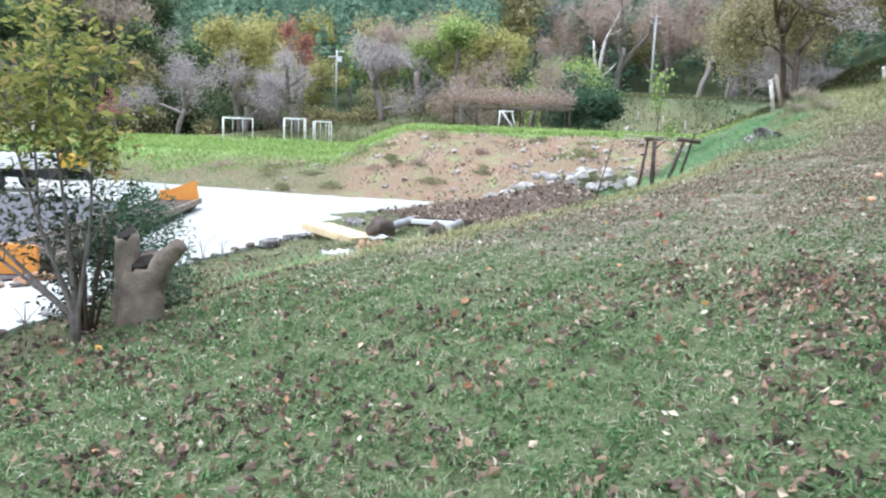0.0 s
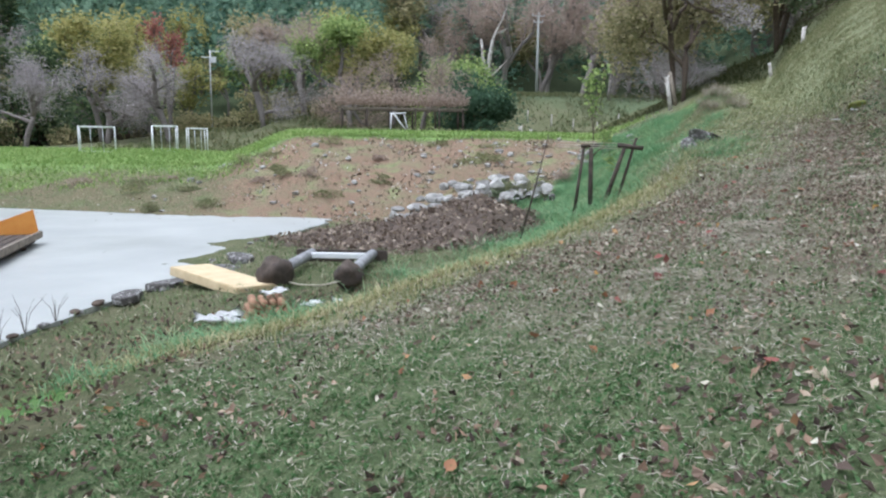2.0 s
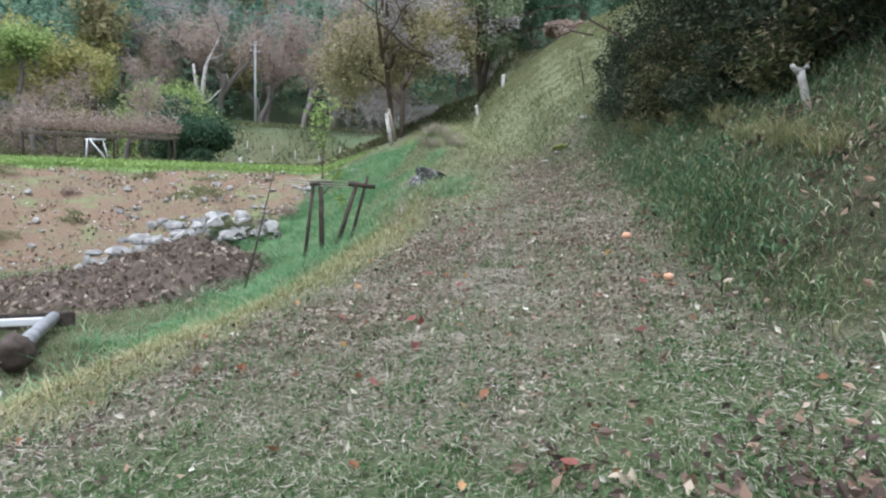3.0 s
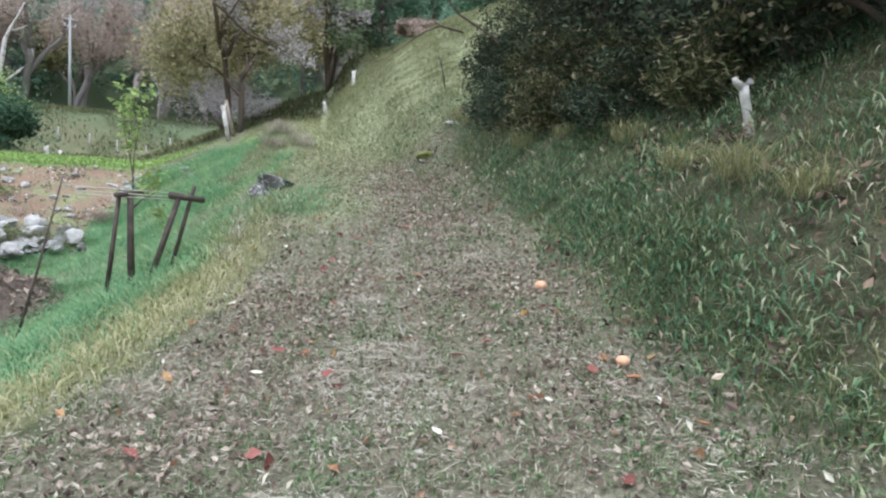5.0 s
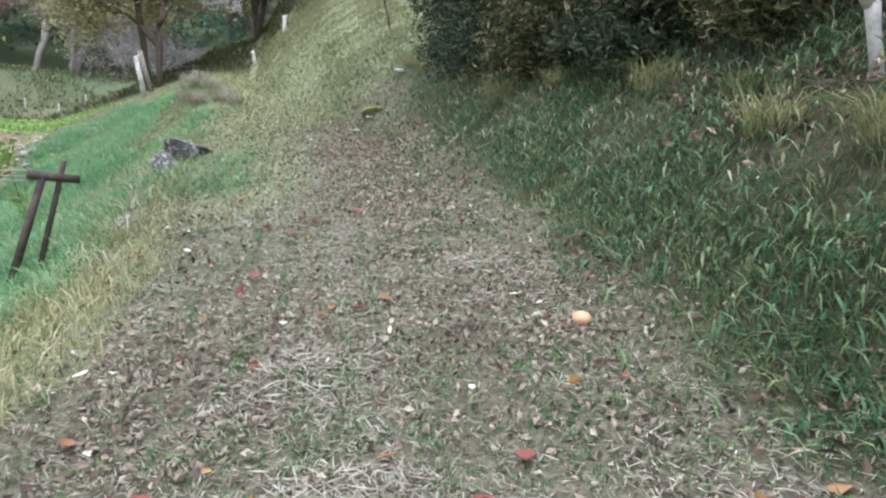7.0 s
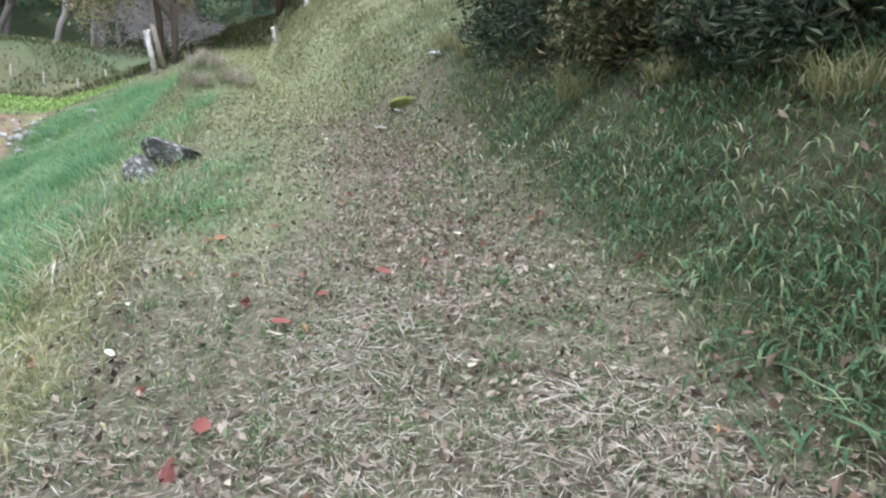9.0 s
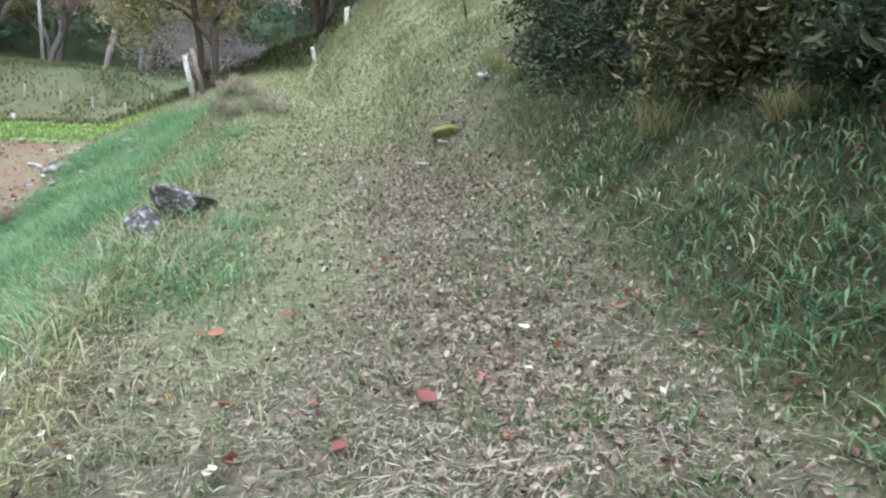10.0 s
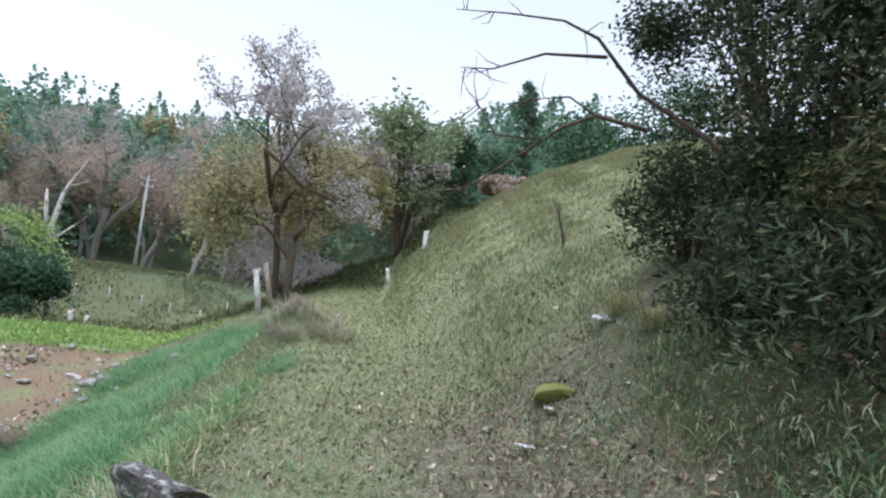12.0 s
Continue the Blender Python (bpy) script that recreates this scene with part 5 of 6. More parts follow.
for k, (m, lab, lo, wi, spots) in enumerate(LEAVES):
    shapes = [leaf_mesh("fallen_leaf", m, lo * s, wi * s, 30 + k * 4 + q) for q, s in enumerate((1.0, 0.85, 1.15))]
    rl = np.random.default_rng(40 + k)
    for q, (x, y) in enumerate(spots):
        ob = put("fallen_leaf", shapes[q % 3])
        ob.matrix_world = pose(x, y, h1(x, y) + 0.045, float(rl.uniform(-18, 18)), float(rl.uniform(-18, 18)), float(rl.uniform(0, 360)))
        tagged(ob, lab, "leaf", "fallen leaves on the path")


def straw_heap(x, y, r, n, long, seed, label="flattened heap of pale dry straw on the path"):
    rg = np.random.default_rng(seed)
    a, d = rg.uniform(0, 2 * np.pi, n), r * np.sqrt(rg.uniform(0, 1, n))
    xx, yy = x + d * np.cos(a), y + 0.7 * d * np.sin(a)
    z = height(xx, yy) + 0.05 * np.clip(1 - d / r, 0, 1)
    v, f = flat_blades(xx, yy, z, rg, long, 0.0042)
    tagged(put("straw_mat", raw_mesh("straw_mat", v, f, GRASS_STRAW)), label, "straw", kind="stuff")


for k, (x, y, r, n) in enumerate([(3.7, 8.3, 0.5, 1100), (4.27, 9.19, 0.45, 600), (5.95, 9.37, 0.55, 700), (6.01, 10.48, 0.6, 800), (2.3, 7.4, 0.45, 500)]):
    straw_heap(x, y, r, n, 0.13, 950 + k)
for k in range(14):
    rk = np.random.default_rng(1400 + k)
    tuft(11.75 + rk.normal(0, 0.3), 21.75 + rk.normal(0, 0.3), 0.3, 110, 1420 + k, GRASS_STRAW, "dry brown grass tuft on the knoll")
straw_heap(8.4, 11.3, 0.6, 90, 0.55, 960, "loose long dry stalks lying at the foot of the bank")
straw_heap(4.5, 6.9, 0.5, 50, 0.4, 961, "loose long dry stalks lying at the foot of the bank")

def weed(x, y, tall, seed):
    rg = np.random.default_rng(seed)
    tb = []
    for k in range(5):
        e = np.array([rg.normal(0, 0.1), rg.normal(0, 0.1), tall * rg.uniform(0.6, 1)])
        tb.append(tube([(0, 0, -0.03), e * [0.3, 0.3, 0.55], e], [0.005, 0.004, 0.002], 4, k))
    ob = put("dry_weed", raw_mesh("dry_weed", *joined(tb), BARK_GREY))
    ob.matrix_world = pose(x, y, max(h1(x, y), PAD_Z))
    tagged(ob, "thin dry weed at the edge of the concrete", "weed", "weeds along the yard")


for k, (x, y, t) in enumerate([(-3.95, 5.6, 0.28), (-3.7, 6.3, 0.3), (-3.6, 6.9, 0.32), (-3.55, 10.2, 0.4), (-3.45, 10.6, 0.45), (-3.3, 11.1, 0.35), (-3.6, 9.6, 0.3), (-4.05, 4.9, 0.22)]):
    weed(x, y, t, 990 + k)


# ---- trees and bushes over the bank ----
rgt = np.random.default_rng(51)
BANK = [(7.9, 6.4, 3.2, 2.6), (9.1, 8.0, 3.6, 2.8), (10.2, 9.6, 3.6, 2.8), (11.2, 11.2, 3.6, 2.6), (12.0, 12.6, 3.8, 2.4), (12.9, 13.9, 3.6, 2.2), (7.4, 4.2, 3.4, 3.0), (10.0, 6.2, 5, 3.6), (12.6, 9.6, 5.5, 4), (14.2, 12.2, 6, 3.6), (6.4, 1.4, 3.2, 2.8), (8.8, 2.6, 5, 4), (14.8, 15.2, 4.2, 2.6)]
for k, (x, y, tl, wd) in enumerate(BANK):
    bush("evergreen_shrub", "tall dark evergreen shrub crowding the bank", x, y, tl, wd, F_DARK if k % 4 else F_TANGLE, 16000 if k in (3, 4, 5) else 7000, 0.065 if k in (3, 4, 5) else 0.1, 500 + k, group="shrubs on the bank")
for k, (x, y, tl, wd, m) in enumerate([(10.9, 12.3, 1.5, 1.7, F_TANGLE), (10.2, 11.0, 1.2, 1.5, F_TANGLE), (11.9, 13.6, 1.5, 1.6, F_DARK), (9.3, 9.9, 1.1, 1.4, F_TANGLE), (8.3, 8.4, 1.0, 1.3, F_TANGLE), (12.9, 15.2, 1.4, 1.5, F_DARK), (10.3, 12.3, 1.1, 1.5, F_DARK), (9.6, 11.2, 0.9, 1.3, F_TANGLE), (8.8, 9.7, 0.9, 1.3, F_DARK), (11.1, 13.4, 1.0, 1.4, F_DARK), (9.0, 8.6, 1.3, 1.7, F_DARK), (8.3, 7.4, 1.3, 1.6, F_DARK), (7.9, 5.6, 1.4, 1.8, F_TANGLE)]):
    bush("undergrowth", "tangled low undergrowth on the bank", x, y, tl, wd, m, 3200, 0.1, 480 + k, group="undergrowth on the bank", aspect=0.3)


for k, (x, y, r) in enumerate([(9.4, 11.6, 0.3), (9.0, 10.6, 0.22), (10.6, 13.0, 0.24), (12.0, 15.4, 0.26), (8.2, 9.2, 0.28), (6.3, 7.2, 0.3), (6.8, 7.9, 0.26), (5.9, 6.6, 0.25), (7.6, 8.3, 0.2), (11.5, 14.6, 0.22)]):
    tuft(x, y, r * 1.1, 230, 820 + k)
for k in range(16):
    rk = np.random.default_rng(860 + k)
    t = rk.uniform(0, 1)
    tuft(4.6 + 3.0 * t - 0.1, 11.7 + 4.6 * t - 0.2, 0.24, 24, 880 + k, GRASS_STRAW, "long bleached grass stems at the path edge")
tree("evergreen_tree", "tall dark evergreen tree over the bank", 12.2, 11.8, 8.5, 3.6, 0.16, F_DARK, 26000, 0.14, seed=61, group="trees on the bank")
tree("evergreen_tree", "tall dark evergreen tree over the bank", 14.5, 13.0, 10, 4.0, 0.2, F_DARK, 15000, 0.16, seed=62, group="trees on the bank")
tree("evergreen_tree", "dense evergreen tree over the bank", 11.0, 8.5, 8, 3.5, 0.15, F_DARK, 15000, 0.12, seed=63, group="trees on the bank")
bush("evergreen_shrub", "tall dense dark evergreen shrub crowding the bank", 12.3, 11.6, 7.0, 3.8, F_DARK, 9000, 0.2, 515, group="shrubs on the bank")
for k, (x, y, lx, ly) in enumerate([(8.4, 6.9, 0.3, 0.05), (9.3, 7.6, -0.1, 0.2), (8.2, 5.4, 0.15, -0.1)]):
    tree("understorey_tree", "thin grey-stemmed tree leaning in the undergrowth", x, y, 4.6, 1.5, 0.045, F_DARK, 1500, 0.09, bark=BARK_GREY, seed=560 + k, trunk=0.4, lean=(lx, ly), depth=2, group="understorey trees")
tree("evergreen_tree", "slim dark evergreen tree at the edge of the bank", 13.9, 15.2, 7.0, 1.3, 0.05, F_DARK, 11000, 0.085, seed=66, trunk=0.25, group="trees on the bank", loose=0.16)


def leaning_tree():
    """A slim bare tree whose boughs hang out over the path."""
    x, y = 12.2, 13.6
    z0 = h1(x, y) - 0.1
    top = thing("bare_tree", x, y, z0, "slim tree leaning out with bare forked boughs", "tree", "trees on the bank")
    rg = np.random.default_rng(64)
    boughs = [([(0.25, -0.3, 0), (-0.1, 0.15, 0.7), (-0.62, 0.65, 1.3), (-1.2, 0.98, 1.62), (-1.6, 1.15, 2.05), (-1.9, 1.3, 2.15), (-2.25, 1.65, 2.2), (-2.6, 1.95, 2.2)], [0.04, 0.034, 0.026, 0.02, 0.016, 0.012, 0.008, 0.003]),
              ([(-1.1, 0.95, 1.3), (-1.45, 1.25, 1.4), (-1.6, 1.5, 1.3), (-1.8, 1.8, 1.05), (-2.0, 2.1, 0.8), (-2.15, 2.4, 0.65)], [0.024, 0.02, 0.016, 0.011, 0.007, 0.003]),
              ([(-1.5, 1.12, 1.9), (-1.9, 1.5, 1.9), (-2.2, 1.85, 1.75), (-2.45, 2.0, 1.72)], [0.02, 0.013, 0.008, 0.003]),
              ([(-1.72, 1.65, 1.18), (-2.0, 1.95, 1.2), (-2.2, 2.05, 1.5)], [0.013, 0.009, 0.003]),
              ([(-1.45, 1.25, 1.4), (-1.65, 1.4, 1.55), (-1.95, 1.7, 1.5)], [0.014, 0.009, 0.003])]
    tb = []
    for p, r in boughs:
        tb.append(tube(p, r, 7, 3, 0.05))
        q = np.array(p)
        for k in range(7):
            t = rg.uniform(len(q) * 0.45, len(q) - 1)
            b = np.array([np.interp(t, range(len(q)), q[:, i]) for i in range(3)])
            e = b + rg.normal(0, 0.2, 3) + np.array([-0.12, 0.1, 0.02])
            tb.append(tube([b, (b + e) / 2 + rg.normal(0, 0.03, 3), e], [0.006, 0.004, 0.002], 4, 1))
    put("trunk", raw_mesh("trunk", *joined(tb), BARK, True), top)


leaning_tree()

# trees by the path's brow
tree("persimmon_tree", "large spreading tree with thin greyish upper leaves", 19.6, 39.0, 12.0, 7.6, 0.13, F_GREYTWIG, 6500, 0.22, seed=71, trunk=0.22, lean=(-0.12, 0.0), depth=4, loose=0.03, group="trees at the brow")
tree("persimmon_tree", "spreading tree with olive-brown leaves", 19.4, 37.4, 7.6, 6.2, 0.12, F_PERSIMMON, 13000, 0.25, seed=78, trunk=0.1, lean=(-0.12, 0), depth=4, loose=0.085, squeeze=0.9, group="trees at the brow")
tree("green_tree", "small spreading green tree with several dark trunks", 25.6, 38.5, 7.6, 4.2, 0.15, F_BROW, 7000, 0.27, seed=73, trunk=0.16, stems=2, loose=0.085, group="trees at the brow")
bush("twiggy_bush", "leafless grey twiggy bush behind the brow", 21.8, 42.5, 3.0, 6.5, F_GREYTWIG, 5000, 0.4, 529, aspect=0.07)
tree("green_tree", "dark green tree on the hillside", 31, 41, 6.4, 3.2, 0.2, F_PINE, 7000, 0.26, seed=74, group="trees at the brow")


def conifer(x, y, tall, wide, seed, label):
    """A conifer: a straight trunk with drooping whorls of needled boughs."""
    rg = np.random.default_rng(seed)
    top = thing("pine_tree", x, y, h1(x, y) - 0.1, label, "tree", "trees at the brow")
    tb, leaves = [tube([(0, 0, 0), (0.05, 0, tall * 0.5), (0, 0.05, tall)], [0.14, 0.09, 0.02], 8, seed, 0.05)], []
    for k in range(64):
        t = rg.uniform(0.12, 1) ** 0.8
        a = rg.uniform(0, 2 * np.pi)
        ln = wide * (1 - t) ** 0.7 * rg.uniform(0.6, 1.1) + 0.15
        p = np.array([(0, 0, tall * t), (0.5 * ln * math.cos(a), 0.5 * ln * math.sin(a), tall * t + 0.06 * ln), (ln * math.cos(a), ln * math.sin(a), tall * t + 0.12 * ln)])
        tb.append(tube(p, [0.03, 0.02, 0.008], 4, k))
        f = rg.uniform(0.25, 1.05, 55)[:, None]
        leaves.append(p[0] + (p[2] - p[0]) * f + rg.normal(0, 0.11, (55, 3)))
    put("trunk", raw_mesh("trunk", *joined(tb), BARK, True), top)
    put("crown", raw_mesh("crown", *cards(np.vstack(leaves), 0.3, rg, 0.22), F_PINE), top)


conifer(32.0, 36.5, 6.2, 1.7, 75, "blue-green pine on the hillside")
conifer(29.5, 38.5, 5.0, 2.0, 79, "dark green pine beside the brow trees")
for k, (x, y, tl, wd) in enumerate([(36, 35, 4, 6), (38, 31, 5, 7), (29, 34.5, 1.2, 2.2)]):
    bush("hill_bush", "dark green bush on the hillside", x, y, tl, wd, F_PINE if k < 2 else F_BROWN, 3500, 0.3, 530 + k, group="bushes on the hillside")

# ---- snag, pole, dark bush, pergola ----
def snag():
    x, y = 14.9, 60.1
    top = thing("dead_tree", x, y, h1(x, y) - 0.2, "bleached dead tree with broken white limbs", "dead tree")
    arms = [([(0, 0), (-0.3, 2.2), (-0.6, 4.2), (-0.78, 5.6), (-0.33, 8.3), (-0.1, 9.0), (0.35, 9.9), (0.8, 11.0)], [0.22, 0.2, 0.19, 0.19, 0.13, 0.09, 0.06, 0.02], 10),
            ([(-0.78, 5.5), (-1.1, 7.0), (-1.25, 8.5)], [0.17, 0.14, 0.07], 8),
            ([(-0.12, 8.95), (0.4, 9.1), (1.0, 9.5)], [0.08, 0.05, 0.02], 7),
            ([(-0.7, 5.2), (0.05, 5.9), (0.54, 6.4), (1.4, 7.3), (1.26, 8.0)], [0.1, 0.08, 0.06, 0.045, 0.015], 7)]
    tv, tf = joined([tube([(u * 0.98, -u * 0.17 + 0.06 * math.sin(w), w) for u, w in p], r, k, 4 + k, 0.07) for p, r, k in arms])
    put("trunk", raw_mesh("trunk", tv, tf, DEADWOOD, True), top)


snag()


def utility_pole(x, y, tall, label):
    top = thing("utility_pole", x, y, h1(x, y) - 0.2, label, "utility pole", "poles in the valley")
    v, f = tube([(0, 0, 0), (0, 0, tall / 2), (0, 0, tall)], [0.17, 0.14, 0.11], 12)
    put("pole", raw_mesh("pole", v, f, CONCRETE, True), top)
    for dz, w in ((0.4, 1.5), (1.1, 1.1)):
        arm = part("cross_arm", box(w, 0.1, 0.1, 0, 0, tall - dz), STEEL, top)
        for s in (-0.45, 0.0, 0.45):
            part("insulator", box(0.09, 0.09, 0.22, s * w, 0, tall - dz + 0.15, 0.03), WHITEPAINT, arm)


utility_pole(25, 80, 9.8, "pale concrete utility pole with short cross arms")
bush("dark_bush", "large round dark evergreen bush on the terrace", 11.6, 52, 4.8, 5.2, F_PINE, 9000, 0.26, 541)
bush("green_bush", "bright mid-green bush behind the terrace", 11.0, 58, 6.6, 7, F_MID, 6000, 0.3, 542)


def pergola():
    x, y = 5.6, 48.5
    z0 = h1(x, y)
    top = thing("pergola", x, y, z0, "low dark timber trellis overgrown with bare vines", "trellis", rz=-3)
    for i in range(6):
        for j in range(2):
            v, f = tube([(-4 + 1.6 * i, j * 2.2, -0.1), (-4 + 1.6 * i, j * 2.2, 1.75)], [0.07, 0.06], 7, i)
            put("post", raw_mesh("post", v, f, DARKWOOD, True), top)
    for j in range(2):
        part("beam", box(8.6, 0.1, 0.12, 0, j * 2.2, 1.8), POSTWOOD, top)
    for i in range(9):
        part("rafter", box(0.07, 2.8, 0.07, -4 + i, 1.1, 1.9), POSTWOOD, top)
    rg = np.random.default_rng(3)
    c = np.stack([rg.uniform(-4.4, 4.4, 3500), rg.uniform(-0.4, 2.8, 3500), 2.1 + np.abs(rg.normal(0, 0.5, 3500))], 1)
    put("vines", raw_mesh("vines", *cards(c, 0.28, rg, 0.3), F_BROWN), top, "tangled brown vines")
    t2 = thing("swing_frame", 5.2, 46.5, h1(5.2, 46.5), "white A-shaped frame standing before the trellis", "frame")
    for a, b in (((-0.7, 0, 0), (-0.6, 0, 1.4)), ((-0.5, 0, 1.4), (0.55, 0, 0)), ((0.6, 0.5, 0), (0.2, 0.2, 1.4)), ((-0.7, 0, 1.35), (0.35, 0.2, 1.4))):
        v, f = tube([a, b], [0.045, 0.045], 8)
        put("tube", raw_mesh("tube", v, f, WHITEPAINT, True), t2)


pergola()


def cage(x, y, w, d, hgt, rz):
    top = thing("netting_cage", x, y, h1(x, y) - 0.03, "white tube frame cage standing on the grass", "cage", "cages on the terrace", rz)
    for i, (sx, sy) in enumerate(((-1, -1), (1, -1), (1, 1), (-1, 1))):
        v, f = tube([(sx * w / 2, sy * d / 2, 0), (sx * w / 2, sy * d / 2, hgt)], [0.03, 0.03], 8)
        put("upright", raw_mesh("upright", v, f, WHITEPAINT, True), top)
    for z in (hgt, 0.06):
        for a, b in (((-1, -1), (1, -1)), ((1, -1), (1, 1)), ((1, 1), (-1, 1)), ((-1, 1), (-1, -1))):
            v, f = tube([(a[0] * w / 2, a[1] * d / 2, z), (b[0] * w / 2, b[1] * d / 2, z)], [0.027, 0.027], 8)
            put("rail", raw_mesh("rail", v, f, WHITEPAINT, True), top)
    for k in range(1, 3):
        v, f = tube([(-w / 2 + w * k / 3, -d / 2, 0), (-w / 2 + w * k / 3, -d / 2, hgt)], [0.02, 0.02], 6)
        put("bar", raw_mesh("bar", v, f, STEEL, True), top)


cage(-11.2, 41.0, 1.65, 1.3, 1.3, 14)
cage(-8.0, 41.4, 1.2, 1.3, 1.35, 14)
cage(-6.5, 42.2, 0.95, 1.3, 1.3, 14)


def antenna():
    x, y = -8.9, 66
    z = h1(x, y)
    top = thing("antenna_mast", x, y, z - 0.2, "pale mast with a small white aerial at its head", "mast")
    v, f = tube([(0, 0, 0), (0, 0, 8.6 - z + 1.62)], [0.06, 0.04], 8)
    put("mast", raw_mesh("mast", v, f, STEEL, True), top)
    zt = 8.6 - z + 1.5
    part("boom", box(1.3, 0.07, 0.09, -0.1, 0, zt - 0.5), WHITEPAINT, top)
    part("boom", box(0.8, 0.07, 0.09, 0.4, 0, zt), WHITEPAINT, top)
    part("panel", box(0.5, 0.07, 0.4, 0.25, 0, zt - 0.75), WHITEPAINT, top)
    part("riser", box(0.12, 0.07, 0.9, 0.05, 0, zt - 0.4), WHITEPAINT, top)


antenna()

# ---- vehicles, shed and machines by the yard ----
def wheel(top, x, y, r, w=0.18):
    v, f = tube([(x, y - w / 2, r), (x, y - w / 2 + 0.03, r), (x, y + w / 2 - 0.03, r), (x, y + w / 2, r)], [r * 0.9, r, r, r * 0.9], 20)
    t = put("wheel", raw_mesh("wheel", v, f, RUBBER, True), top)
    v, f = tube([(x, y - w / 2 - 0.012, r), (x, y + w / 2 + 0.012, r)], [r * 0.58, r * 0.58], 16)
    put("rim", raw_mesh("rim", v, f, STEEL, True), t)


def shaped(profile, w, bevel=0.04):
    """A side profile (x, z) drawn out over the width w along y."""
    bm = bmesh.new()
    f = bm.faces.new([bm.verts.new((x, -w / 2, z)) for x, z in profile])
    e = bmesh.ops.extrude_face_region(bm, geom=[f])
    for v in e["geom"]:
        if isinstance(v, bmesh.types.BMVert):
            v.co.y += w
    bmesh.ops.recalc_face_normals(bm, faces=bm.faces[:])
    bmesh.ops.bevel(bm, geom=bm.edges[:], offset=bevel, segments=2, affect="EDGES")
    return bm


def light_truck(x, y, rz):
    top = thing("truck", x, y, PAD_Z + 0.01, "white light truck with an open drop-side bed", "truck", "parked vehicles", rz)
    part("cab", shaped([(0.0, 0.45), (1.55, 0.45), (1.6, 0.95), (1.3, 1.85), (1.15, 1.98), (0.05, 1.98), (0.0, 1.9)], 1.65), CARPAINT, top)
    for s in (-1, 1):
        part("side_window", shaped([(0.3, 1.2), (1.38, 1.2), (1.2, 1.75), (0.3, 1.75)], 0.03, 0.005), DARKGLASS, top).location = (0, s * 0.83, 0)
        part("mirror", box(0.06, 0.16, 0.26, 1.45, s * 0.95, 1.4, 0.02), RUBBER, top)
        part("headlight", box(0.05, 0.25, 0.16, 1.6, s * 0.6, 0.78, 0.02), STEEL, top)
    part("windscreen", box(0.03, 1.4, 0.72, 1.475, 0, 1.42, 0.005, Euler((0, -0.32, 0)).to_matrix().to_4x4()), DARKGLASS, top)
    part("bumper", box(0.12, 1.65, 0.2, 1.6, 0, 0.5, 0.03), RUBBER, top)
    part("chassis", box(4.2, 0.8, 0.2, -0.9, 0, 0.52, 0.02), RUBBER, top)
    bed = part("bed", box(2.9, 1.7, 0.1, -1.55, 0, 0.75, 0.02), CARPAINT, top)
    for s in (-1, 1):
        part("side_board", box(2.9, 0.05, 0.38, -1.55, s * 0.85, 0.97, 0.012), CARPAINT, bed)
    part("tail_board", box(0.05, 1.7, 0.38, -3.0, 0, 0.97, 0.012), CARPAINT, bed)
    part("head_board", box(0.05, 1.7, 0.6, -0.1, 0, 1.1, 0.012), CARPAINT, bed)
    for wx in (0.85, -2.0):
        for s in (-1, 1):
            wheel(top, wx, s * 0.72, 0.32)


light_truck(-15.14, 22.43, 171.4)
light_truck(-21.88, 24.18, 171.4)


def carport():
    top = thing("shed", -25.5, 28.0, PAD_Z - 0.1, "low grey shed with a flat overhanging roof", "shed", rz=35)
    part("wall", box(10, 0.15, 2.5, 0, 2.4, 1.25, 0.01), GREYPIPE, top)
    part("wall", box(0.15, 4.9, 2.5, -4.9, 0, 1.25, 0.01), GREYPIPE, top)
    part("wall", box(3.2, 0.15, 2.5, -3.3, -2.3, 1.25, 0.01), GREYPIPE, top)
    part("roof", box(11, 6.0, 0.16, 0, -0.1, 2.58, 0.02), STEEL, top)
    part("fascia", box(11.05, 0.06, 0.26, 0, -3.12, 2.52, 0.01), WHITEPAINT, top)
    for x in (-1.4, 1.6, 4.8):
        part("roof_post", box(0.12, 0.12, 2.5, x, -2.6, 1.25, 0.01), STEEL, top)
    part("window", box(1.2, 0.05, 0.8, -3.3, -2.4, 1.5, 0.01), DARKGLASS, top)


carport()


